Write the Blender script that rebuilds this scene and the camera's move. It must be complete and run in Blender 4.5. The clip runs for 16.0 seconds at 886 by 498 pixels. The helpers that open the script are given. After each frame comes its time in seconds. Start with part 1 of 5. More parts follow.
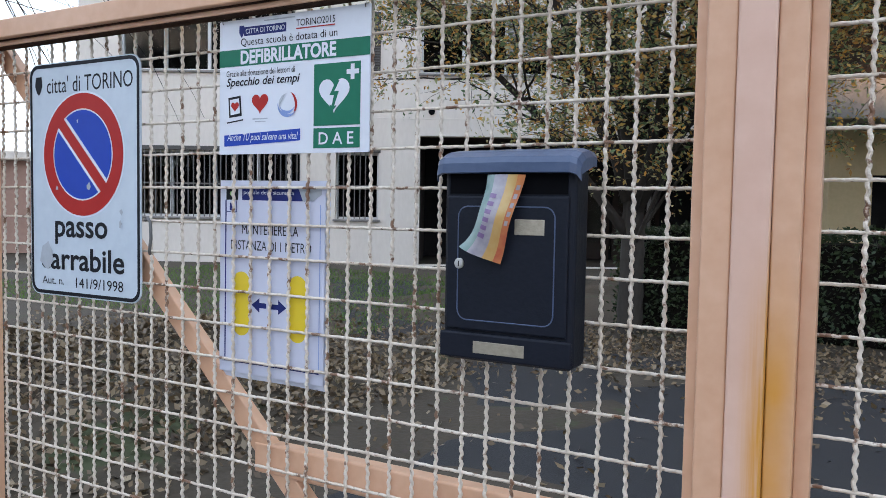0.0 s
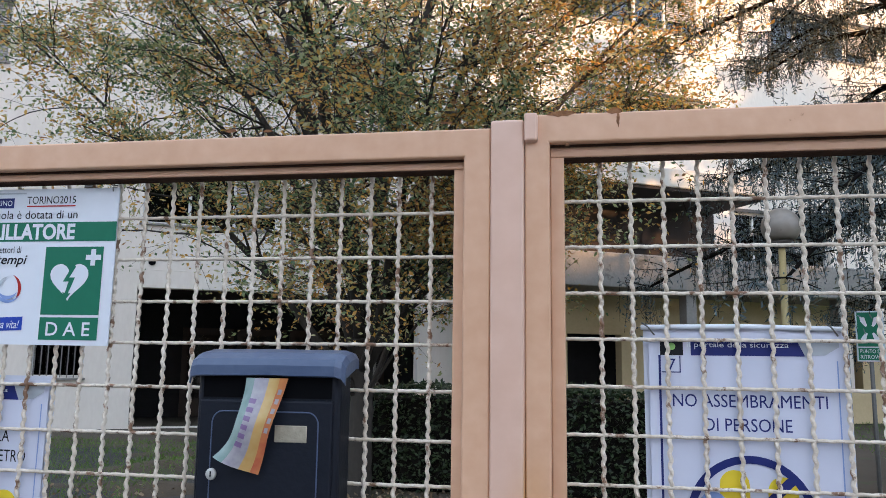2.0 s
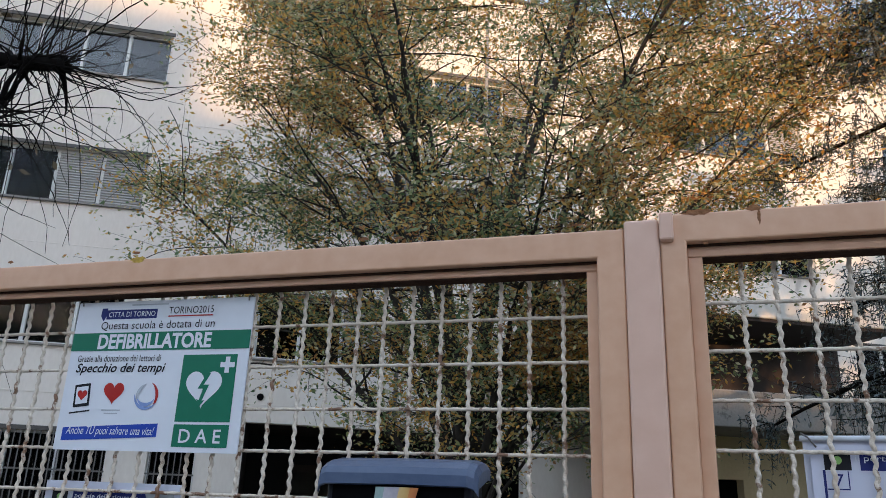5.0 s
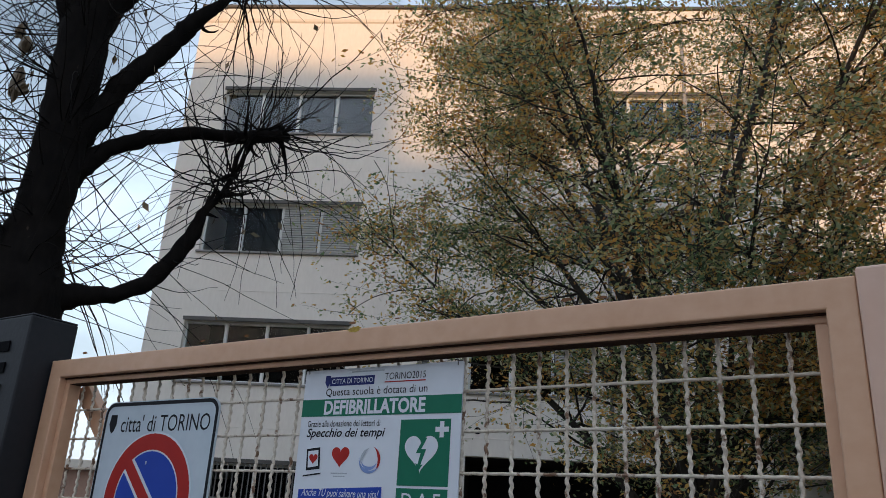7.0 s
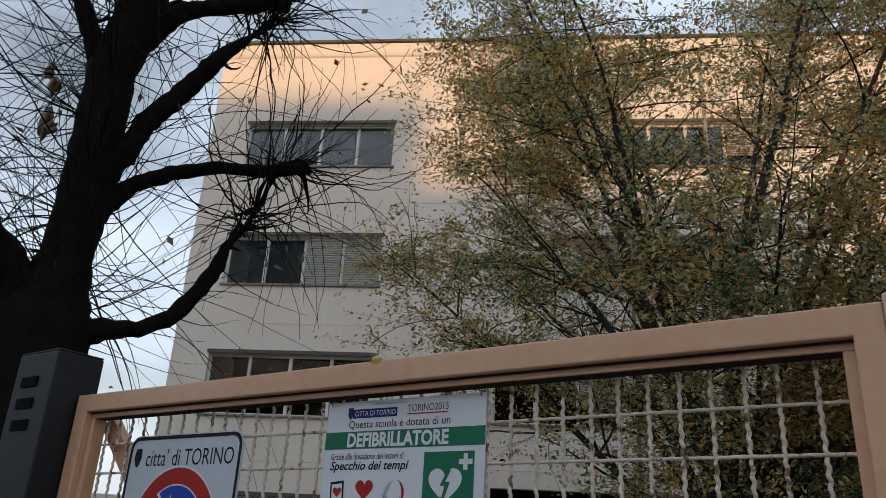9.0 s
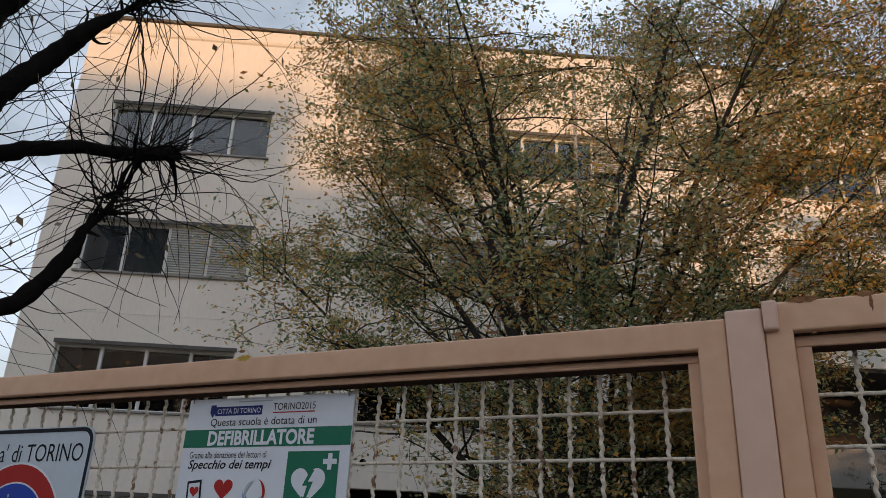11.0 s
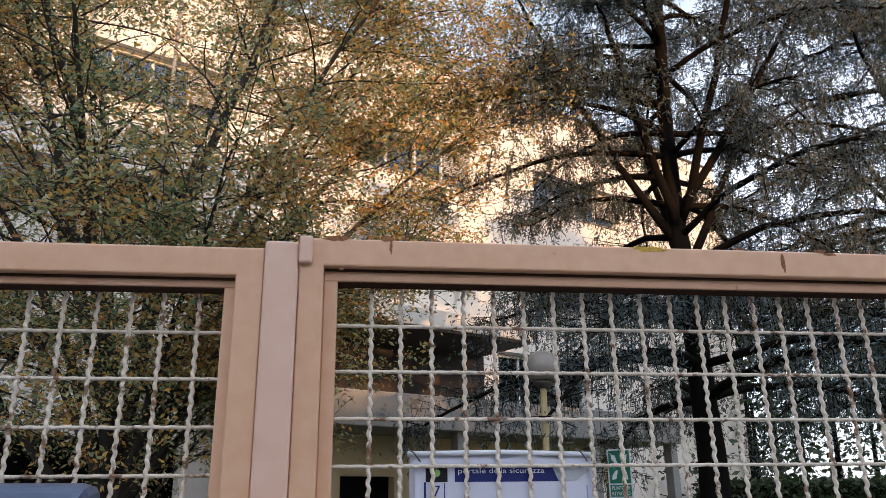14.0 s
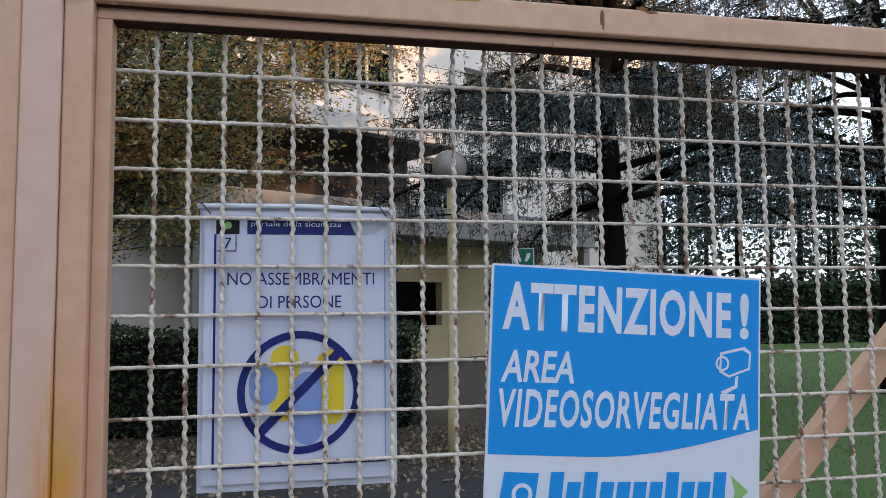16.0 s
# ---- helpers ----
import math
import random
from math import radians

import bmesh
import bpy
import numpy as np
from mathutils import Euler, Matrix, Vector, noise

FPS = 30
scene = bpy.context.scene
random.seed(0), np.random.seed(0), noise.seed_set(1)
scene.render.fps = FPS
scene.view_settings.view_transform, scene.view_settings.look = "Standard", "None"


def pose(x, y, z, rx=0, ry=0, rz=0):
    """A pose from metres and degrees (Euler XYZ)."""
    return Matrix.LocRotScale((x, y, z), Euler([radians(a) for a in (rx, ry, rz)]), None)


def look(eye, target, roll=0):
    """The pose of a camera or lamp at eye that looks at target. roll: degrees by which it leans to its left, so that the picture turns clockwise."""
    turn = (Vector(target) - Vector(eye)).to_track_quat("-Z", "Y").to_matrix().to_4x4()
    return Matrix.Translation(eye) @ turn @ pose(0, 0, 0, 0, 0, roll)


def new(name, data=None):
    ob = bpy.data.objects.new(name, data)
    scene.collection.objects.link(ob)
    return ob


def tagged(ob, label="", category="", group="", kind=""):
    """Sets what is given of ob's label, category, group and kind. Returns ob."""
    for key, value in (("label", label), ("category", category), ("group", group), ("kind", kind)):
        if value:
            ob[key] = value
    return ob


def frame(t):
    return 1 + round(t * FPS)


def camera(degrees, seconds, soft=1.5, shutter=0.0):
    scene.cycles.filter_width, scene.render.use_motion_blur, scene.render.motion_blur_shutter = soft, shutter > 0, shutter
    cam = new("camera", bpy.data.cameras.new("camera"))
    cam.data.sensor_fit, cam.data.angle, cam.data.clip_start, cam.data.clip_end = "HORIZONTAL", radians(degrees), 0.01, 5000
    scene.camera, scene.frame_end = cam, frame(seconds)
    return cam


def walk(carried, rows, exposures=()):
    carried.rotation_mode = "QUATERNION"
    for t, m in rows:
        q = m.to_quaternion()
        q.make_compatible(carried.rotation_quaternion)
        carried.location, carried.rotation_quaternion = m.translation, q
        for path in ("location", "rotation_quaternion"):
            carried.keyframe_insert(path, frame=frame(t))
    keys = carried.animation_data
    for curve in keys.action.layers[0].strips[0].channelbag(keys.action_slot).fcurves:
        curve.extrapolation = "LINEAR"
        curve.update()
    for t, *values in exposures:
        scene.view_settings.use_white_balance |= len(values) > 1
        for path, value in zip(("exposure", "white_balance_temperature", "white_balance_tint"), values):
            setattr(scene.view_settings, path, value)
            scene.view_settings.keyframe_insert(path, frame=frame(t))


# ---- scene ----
cam = camera(59.3, 16.0, soft=0.85)
PATH = [
    (0, 0.014, 0.038, 1.490, 29.26, -3.06, -0.97),
    (0.5, -0.001, 0.073, 1.538, 26.13, -0.27, -0.47),
    (1, -0.031, 0.055, 1.551, 16.82, 4.18, -0.51),
    (1.5, -0.055, 0.035, 1.564, 11.61, 5.92, -0.72),
    (2, -0.055, 0.025, 1.578, 9.27, 8.39, -0.76),
    (2.5, -0.059, 0.023, 1.590, 6.15, 11.18, -0.73),
    (3, -0.055, 0.033, 1.580, 5.02, 13.37, -0.29),
    (3.5, -0.055, 0.045, 1.554, 4.86, 14.82, -0.03),
    (4, -0.075, 0.071, 1.531, 5.94, 16.61, 0.22),
    (4.5, -0.097, 0.065, 1.517, 10.91, 18.42, -0.87),
    (5, -0.113, 0.045, 1.523, 16.54, 18.30, -2.07),
    (5.2, -0.114, 0.048, 1.523, 18.61, 18.26, -2.23),
    (7.3, -0.104, 0.034, 1.589, 33.09, 20.28, -2.94),
    (7.5, -0.103, 0.034, 1.589, 33.52, 20.85, -2.89),
    (8, -0.094, 0.027, 1.586, 33.75, 22.46, -2.81),
    (8.2, -0.101, 0.036, 1.587, 34.03, 22.12, -2.92),
    (10.5, -0.100, 0.017, 1.583, 30.14, 21.88, -3.14),
    (11, -0.101, 0.015, 1.584, 23.88, 22.29, -2.28),
    (11.5, -0.102, 0.022, 1.586, 18.05, 22.70, -1.52),
    (12, -0.103, 0.031, 1.584, 12.53, 22.99, -0.64),
    (12.5, -0.123, 0.027, 1.566, 6.42, 23.89, 0.28),
    (13, -0.120, 0.027, 1.561, 2.28, 23.84, 0.65),
    (13.5, -0.097, 0.022, 1.560, -3.17, 22.20, 0.75),
    (14, -0.043, 0.030, 1.552, -6.91, 18.56, 0.67),
    (14.5, 0.006, 0.035, 1.519, -8.71, 14.68, 1.06),
    (15, 0.061, 0.039, 1.496, -10.74, 11.24, 0.98),
    (15.5, 0.127, 0.058, 1.465, -10.86, 8.76, 0.85),
    (16, 0.194, 0.065, 1.468, -12.05, 4.45, 0.59),
]
walk(cam, [(t, pose(x, y, z, 90 + pitch, roll, yaw)) for t, x, y, z, yaw, pitch, roll in PATH], [(0, 1.56, 7100, 16), (2, 1.5, 7050, 15), (3.5, 1.40, 6970, 13), (5, 0.98, 6880, 13), (7.5, 0.35, 7250, 13), (10.5, 0.17, 7950, 16), (11.5, 0.36, 7800, 16), (13.5, 1.06, 7500, 18), (15, 1.14, 7350, 17), (16, 1.1, 7020, 16)])

# ---- light: a low evening sun behind the street, open sky ----
SUN_ELEV, SUN_AZ = 3.5, -78.0   # degrees; azimuth of the sun counted from +x
world = bpy.data.worlds.new("sky")
world.use_nodes = True
scene.world = world
wn = world.node_tree
sky = wn.nodes.new("ShaderNodeTexSky")
sky.sky_type, sky.sun_disc = "NISHITA", False
sky.sun_elevation, sky.sun_rotation = radians(SUN_ELEV), radians(90 - SUN_AZ)
sky.air_density, sky.dust_density, sky.ozone_density = 1.0, 1.4, 1.5
# thin high cloud over the blue
wco = wn.nodes.new("ShaderNodeTexCoord")
wmap = wn.nodes.new("ShaderNodeMapping")
wmap.inputs["Scale"].default_value = (1.0, 1.0, 2.6)
wno = wn.nodes.new("ShaderNodeTexNoise")
wno.inputs["Scale"].default_value, wno.inputs["Detail"].default_value = 1.7, 6.0
wra = wn.nodes.new("ShaderNodeValToRGB")
wra.color_ramp.elements[0].position, wra.color_ramp.elements[1].position = 0.28, 0.74
wmx = wn.nodes.new("ShaderNodeMixRGB")
wmx.inputs["Color2"].default_value = (6.0, 7.9, 10.7, 1)
wn.links.new(wco.outputs["Generated"], wmap.inputs["Vector"])
wn.links.new(wmap.outputs["Vector"], wno.inputs["Vector"])
wn.links.new(wno.outputs["Fac"], wra.inputs["Fac"])
wn.links.new(wra.outputs["Color"], wmx.inputs["Fac"])
wn.links.new(sky.outputs["Color"], wmx.inputs["Color1"])
wn.links.new(wmx.outputs["Color"], wn.nodes["Background"].inputs["Color"])
wn.nodes["Background"].inputs["Strength"].default_value = 0.15
sun = new("sun", bpy.data.lights.new("sun", "SUN"))
sun.data.energy, sun.data.angle, sun.data.color = 2.3, radians(0.9), (1.0, 0.62, 0.31)
sa = radians(SUN_AZ)
sun.matrix_world = look((math.cos(sa) * 40, math.sin(sa) * 40, 40 * math.tan(radians(SUN_ELEV)) + 12), (0, 0, 12))


# ---- materials ----
def mat(name, a, b=None, rough=0.7, metal=0.0, fine=40.0, coarse=3.0, bump=0.15, spots=None, spot_at=0.66, spot_scale=9.0,
        per_piece=0.0, island=False, coat=0.0, spec=0.5, stretch=(1, 1, 1)):
    """A painted, grown or mineral surface: two colours mixed by fine and coarse noise, spots of wear, fine relief."""
    m = bpy.data.materials.new(name)
    m.use_nodes = True
    n, l = m.node_tree.nodes, m.node_tree.links
    p = n["Principled BSDF"]
    p.inputs["Roughness"].default_value, p.inputs["Metallic"].default_value = rough, metal
    p.inputs["Coat Weight"].default_value, p.inputs["Specular IOR Level"].default_value = coat, spec
    geo = n.new("ShaderNodeNewGeometry")
    mp = n.new("ShaderNodeMapping")
    mp.inputs["Scale"].default_value = stretch
    l.new(geo.outputs["Position"], mp.inputs["Vector"])
    n1, n2 = n.new("ShaderNodeTexNoise"), n.new("ShaderNodeTexNoise")
    n1.inputs["Scale"].default_value, n1.inputs["Detail"].default_value = fine, 5
    n2.inputs["Scale"].default_value, n2.inputs["Detail"].default_value = coarse, 4
    for q in (n1, n2):
        l.new(mp.outputs["Vector"], q.inputs["Vector"])
    add = n.new("ShaderNodeMath")
    add.operation = "ADD"
    l.new(n1.outputs["Fac"], add.inputs[0])
    l.new(n2.outputs["Fac"], add.inputs[1])
    half = n.new("ShaderNodeMapRange")
    half.inputs["From Min"].default_value, half.inputs["From Max"].default_value = 0.65, 1.35
    l.new(add.outputs[0], half.inputs["Value"])
    mix = n.new("ShaderNodeMixRGB")
    b = b or tuple(0.78 * c for c in a)
    mix.inputs["Color1"].default_value, mix.inputs["Color2"].default_value = (*a, 1), (*b, 1)
    l.new(half.outputs["Result"], mix.inputs["Fac"])
    out = mix.outputs["Color"]
    if per_piece:
        src = geo.outputs["Random Per Island"] if island else n.new("ShaderNodeObjectInfo").outputs["Random"]
        hs = n.new("ShaderNodeHueSaturation")
        mr = n.new("ShaderNodeMapRange")
        mr.inputs["To Min"].default_value, mr.inputs["To Max"].default_value = 1 - per_piece, 1 + per_piece
        l.new(src, mr.inputs["Value"])
        l.new(mr.outputs["Result"], hs.inputs["Value"])
        l.new(out, hs.inputs["Color"])
        out = hs.outputs["Color"]
    if spots:
        n3 = n.new("ShaderNodeTexNoise")
        n3.inputs["Scale"].default_value, n3.inputs["Detail"].default_value, n3.inputs["Roughness"].default_value = spot_scale, 7, 0.65
        l.new(mp.outputs["Vector"], n3.inputs["Vector"])
        r = n.new("ShaderNodeValToRGB")
        r.color_ramp.elements[0].position, r.color_ramp.elements[1].position = spot_at, spot_at + 0.05
        l.new(n3.outputs["Fac"], r.inputs["Fac"])
        m2 = n.new("ShaderNodeMixRGB")
        m2.inputs["Color2"].default_value = (*spots, 1)
        l.new(r.outputs["Color"], m2.inputs["Fac"])
        l.new(out, m2.inputs["Color1"])
        out = m2.outputs["Color"]
    l.new(out, p.inputs["Base Color"])
    if bump:
        bp = n.new("ShaderNodeBump")
        bp.inputs["Strength"].default_value, bp.inputs["Distance"].default_value = bump, 0.01
        l.new(n1.outputs["Fac"], bp.inputs["Height"])
        l.new(bp.outputs["Normal"], p.inputs["Normal"])
    return m


def leaf_mat(name, cols, trans=0.35, drift=0.0, patch_size=0.7):
    """Leaves: colour drawn leaf by leaf, drifting from branch to branch, some light let through."""
    m = bpy.data.materials.new(name)
    m.use_nodes = True
    n, l = m.node_tree.nodes, m.node_tree.links
    p = n["Principled BSDF"]
    p.inputs["Roughness"].default_value = 0.55
    geo = n.new("ShaderNodeNewGeometry")
    r = n.new("ShaderNodeValToRGB")
    r.color_ramp.elements.remove(r.color_ramp.elements[1])
    for i, c in enumerate(cols):
        e = r.color_ramp.elements[0] if i == 0 else r.color_ramp.elements.new(i / (len(cols) - 1))
        e.color = (*c, 1)
    no = n.new("ShaderNodeTexNoise")
    no.inputs["Scale"].default_value, no.inputs["Detail"].default_value = patch_size, 2
    l.new(geo.outputs["Position"], no.inputs["Vector"])
    sh, ad = n.new("ShaderNodeMapRange"), n.new("ShaderNodeMath")
    sh.inputs["From Min"].default_value, sh.inputs["From Max"].default_value = 0.3, 0.7
    sh.inputs["To Min"].default_value, sh.inputs["To Max"].default_value = -drift, drift
    l.new(no.outputs["Fac"], sh.inputs["Value"])
    ad.use_clamp = True
    l.new(geo.outputs["Random Per Island"], ad.inputs[0])
    l.new(sh.outputs["Result"], ad.inputs[1])
    l.new(ad.outputs[0], r.inputs["Fac"])
    l.new(r.outputs["Color"], p.inputs["Base Color"])
    t = n.new("ShaderNodeBsdfTranslucent")
    l.new(r.outputs["Color"], t.inputs["Color"])
    mx = n.new("ShaderNodeMixShader")
    mx.inputs[0].default_value = trans
    l.new(p.outputs[0], mx.inputs[1])
    l.new(t.outputs[0], mx.inputs[2])
    l.new(mx.outputs[0], n["Material Output"].inputs["Surface"])
    return m


def glass_mat(name, tint=(0.9, 0.95, 0.95), rough=0.02, ior=1.38):
    m = bpy.data.materials.new(name)
    m.use_nodes = True
    p = m.node_tree.nodes["Principled BSDF"]
    p.inputs["Base Color"].default_value = (*tint, 1)
    p.inputs["Roughness"].default_value = rough
    p.inputs["Transmission Weight"].default_value = 1.0
    p.inputs["IOR"].default_value = ior
    return m


PAINT = mat("peach_gate_paint", (0.66, 0.39, 0.25), (0.57, 0.31, 0.18), 0.42, fine=30, coarse=3.5, bump=0.05, spots=(0.34, 0.16, 0.07), spot_at=0.69, spot_scale=16)
STRIP = mat("pink_gate_paint", (0.69, 0.45, 0.345), (0.61, 0.375, 0.275), 0.42, fine=22, coarse=3, bump=0.04, spots=(0.36, 0.17, 0.07), spot_at=0.70, spot_scale=11)
# dark spots on the wire: rust, plus crimp shade put into the colour
WIRE = mat("cream_wire_paint", (0.75, 0.66, 0.55), (0.53, 0.42, 0.32), 0.5, fine=130, coarse=12, bump=0.5, spots=(0.20, 0.10, 0.055), spot_at=0.565, spot_scale=26)


def stained(m, colour, cx, half, z_top, z_full):
    """A rust run with soft ragged edges down a post, about x = cx and below z_top."""
    n, l = m.node_tree.nodes, m.node_tree.links
    p = n["Principled BSDF"]
    geo, sep, no = n.new("ShaderNodeNewGeometry"), n.new("ShaderNodeSeparateXYZ"), n.new("ShaderNodeTexNoise")
    no.inputs["Scale"].default_value, no.inputs["Detail"].default_value = 14, 5
    l.new(geo.outputs["Position"], sep.inputs[0])
    off, mag, fx, fz, mul, mul2, mix = (n.new("ShaderNodeMath") for _ in range(7))
    off.operation, off.inputs[1].default_value = "SUBTRACT", cx
    l.new(sep.outputs["X"], off.inputs[0])
    mag.operation = "ABSOLUTE"
    l.new(off.outputs[0], mag.inputs[0])
    rx, rz = n.new("ShaderNodeMapRange"), n.new("ShaderNodeMapRange")
    for r, a, b in ((rx, half, half * 0.15), (rz, z_top, z_full)):
        r.interpolation_type = "SMOOTHSTEP"
        r.inputs["From Min"].default_value, r.inputs["From Max"].default_value = (a, b)
    l.new(mag.outputs[0], rx.inputs["Value"])
    l.new(sep.outputs["Z"], rz.inputs["Value"])
    mul.operation = mul2.operation = "MULTIPLY"
    l.new(rx.outputs["Result"], mul.inputs[0])
    l.new(rz.outputs["Result"], mul.inputs[1])
    boost = n.new("ShaderNodeMapRange")
    boost.inputs["From Min"].default_value, boost.inputs["From Max"].default_value = 0.3, 0.6
    boost.inputs["To Min"].default_value = 0.45
    l.new(no.outputs["Fac"], boost.inputs["Value"])
    l.new(mul.outputs[0], mul2.inputs[0])
    l.new(boost.outputs["Result"], mul2.inputs[1])
    mx = n.new("ShaderNodeMixRGB")
    l.new(mul2.outputs[0], mx.inputs["Fac"])
    l.new(p.inputs["Base Color"].links[0].from_socket, mx.inputs["Color1"])
    mx.inputs["Color2"].default_value = (*colour, 1)
    l.new(mx.outputs["Color"], p.inputs["Base Color"])


MEET = mat("peach_gate_paint_with_rust_run", (0.66, 0.39, 0.25), (0.57, 0.31, 0.18), 0.42, fine=30, coarse=3.5, bump=0.05, spots=(0.34, 0.16, 0.07), spot_at=0.69, spot_scale=16)
for m in (STRIP, MEET):
    stained(m, (0.60, 0.25, 0.02), -0.125, 0.052, 1.48, 1.12)
    stained(m, (0.50, 0.22, 0.03), -0.1315, 0.004, 1.60, 1.25)
# dark rust brown that doubles as painted shade around the gate lip
SEAM = mat("rust_and_shade_edge", (0.07, 0.035, 0.022), (0.035, 0.02, 0.014), 0.95, fine=80, coarse=14, bump=0.4, spec=0.1)
RUST = mat("rust", (0.30, 0.13, 0.05), (0.16, 0.065, 0.03), 0.9, fine=80, coarse=20, bump=0.5)
LICHEN = mat("yellow_lichen", (0.52, 0.34, 0.05), (0.40, 0.24, 0.05), 0.9, fine=120, coarse=25, bump=0.6)
DARKPOST = mat("dark_grey_steel_paint", (0.009, 0.010, 0.012), (0.014, 0.014, 0.017), 0.55, fine=60, coarse=4, bump=0.1, spots=(0.05, 0.05, 0.05), spot_at=0.72, spec=0.3)
BOXBLUE = mat("dark_blue_box_paint", (0.0045, 0.0065, 0.012), (0.007, 0.009, 0.016), 0.5, fine=120, coarse=6, bump=0.08, spec=0.22)
LIDBLUE = mat("weathered_blue_lid_paint", (0.045, 0.072, 0.135), (0.07, 0.10, 0.165), 0.38, fine=50, coarse=9, bump=0.1, spots=(0.012, 0.014, 0.02), spot_at=0.70, spot_scale=24)
PLATE = mat("tarnished_metal_plate", (0.50, 0.44, 0.34), (0.36, 0.31, 0.23), 0.4, 0.6, fine=90, coarse=14)
CHROME = mat("chrome", (0.55, 0.54, 0.5), (0.42, 0.41, 0.38), 0.45, 0.4, fine=60, bump=0.0)
SIGNWHITE = mat("white_sign_panel", (0.68, 0.70, 0.74), (0.63, 0.65, 0.69), 0.35, fine=30, coarse=5, bump=0.02)
SIGNGREY = mat("grey_white_sign_film", (0.52, 0.58, 0.62), (0.46, 0.52, 0.57), 0.4, fine=40, coarse=6, bump=0.02)
PAPER = mat("printed_paper", (0.56, 0.57, 0.66), (0.51, 0.52, 0.61), 0.6, fine=12, coarse=4, bump=0.1)
SLEEVE = mat("clear_plastic_sleeve", (0.62, 0.64, 0.72), (0.56, 0.58, 0.66), 0.2, fine=10, coarse=4, bump=0.25)
INK = mat("black_ink", (0.008, 0.009, 0.013), None, 0.5, bump=0.0, spec=0.2)
NAVY = mat("navy_ink", (0.010, 0.018, 0.12), (0.013, 0.022, 0.14), 0.5, bump=0.0, spec=0.25)
BLUE = mat("sign_blue", (0.009, 0.048, 0.33), (0.011, 0.055, 0.36), 0.45, bump=0.0, spec=0.25)
SKYBLUE = mat("warning_sign_blue", (0.001, 0.255, 0.62), (0.001, 0.275, 0.66), 0.55, fine=8, coarse=3, bump=0.02, spec=0.1)
GREEN = mat("sign_green", (0.002, 0.135, 0.075), (0.003, 0.15, 0.085), 0.45, bump=0.0, spec=0.25)
VOID = mat("slot_shade_and_bar_black", (0.002, 0.002, 0.003), None, 0.9, bump=0.0, spec=0.1)
LIME = mat("lime_green_ink", (0.26, 0.52, 0.14), None, 0.4, bump=0.0)
RED = mat("sign_red", (0.37, 0.014, 0.011), (0.42, 0.02, 0.015), 0.45, bump=0.0, spec=0.25)
YELLOW = mat("yellow_ink", (0.72, 0.52, 0.02), (0.66, 0.48, 0.03), 0.5, bump=0.0)
PALEBLUE = mat("pale_blue_ink", (0.18, 0.27, 0.52), (0.2, 0.3, 0.55), 0.5, bump=0.0)
GREYINK = mat("grey_ink", (0.42, 0.45, 0.48), None, 0.5, bump=0.0)
PLASTER = mat("cream_plaster", (0.77, 0.70, 0.62), (0.69, 0.62, 0.54), 0.9, fine=14, coarse=0.45, bump=0.25, spots=(0.46, 0.41, 0.36), spot_at=0.68, spot_scale=0.7, stretch=(1, 1, 0.35))
PINKPLASTER = mat("pink_plaster", (0.42, 0.26, 0.20), (0.36, 0.22, 0.17), 0.9, fine=14, coarse=0.6, bump=0.25)
YPLASTER = mat("yellow_plaster", (0.66, 0.52, 0.31), (0.58, 0.45, 0.26), 0.9, fine=14, coarse=0.6, bump=0.25)
CONCRETE = mat("grey_concrete", (0.30, 0.28, 0.26), (0.22, 0.205, 0.19), 0.9, fine=18, coarse=1.0, bump=0.3, spots=(0.13, 0.12, 0.11), spot_at=0.62, spot_scale=1.5)
# brown of the soffits, darkened with the recess shade
RECESSBROWN = mat("shade_brown_recess", (0.045, 0.030, 0.024), (0.03, 0.02, 0.016), 0.8, fine=12, coarse=1.2)
# rooms get near-black faces: their dimness is put into the colour
INTERIOR = mat("shade_black_interior", (0.035, 0.035, 0.037), (0.022, 0.022, 0.024), 0.9, spec=0.1)
WINFRAME = mat("white_window_frame", (0.66, 0.66, 0.64), (0.56, 0.56, 0.54), 0.5, fine=20)
LINTEL = mat("dark_metal_lintel", (0.06, 0.055, 0.05), (0.09, 0.08, 0.07), 0.6, fine=20)
BLIND = mat("slatted_blind", (0.42, 0.40, 0.38), (0.34, 0.33, 0.31), 0.7, fine=20)
BARS = mat("grey_window_grille", (0.10, 0.10, 0.10), (0.15, 0.14, 0.13), 0.6)
# one glass, IOR set per row: low dims reflections, high adds sky reflection
GLASS = glass_mat("window_glass", ior=1.17)
SKYGLASS = glass_mat("sky_reflect_window_glass", ior=1.62)
ASPHALT = mat("wet_dark_asphalt", (0.018, 0.018, 0.020), (0.029, 0.028, 0.028), 0.85, fine=90, coarse=0.8, bump=0.5)
SOIL = mat("leaf_strewn_soil", (0.045, 0.034, 0.022), (0.075, 0.056, 0.036), 0.95, fine=25, coarse=0.9, bump=0.8, spots=(0.05, 0.06, 0.025), spot_at=0.58, spot_scale=1.2)
LAWN = mat("lawn_soil", (0.05, 0.11, 0.016), (0.075, 0.12, 0.025), 0.95, fine=30, coarse=0.6, bump=0.8)
PAVING = mat("street_paving", (0.20, 0.19, 0.18), (0.14, 0.135, 0.13), 0.9, fine=50, coarse=1.5, bump=0.4)
# bark colours darkened so backlit limbs read as silhouettes
BARK_DARK = mat("silhouette_black_bark", (0.005, 0.0043, 0.004), (0.012, 0.0095, 0.008), 0.95, spec=0.08, fine=22, coarse=5, bump=0.9, spots=(0.05, 0.036, 0.028), spot_at=0.70, spot_scale=7, stretch=(1, 1, 0.4))
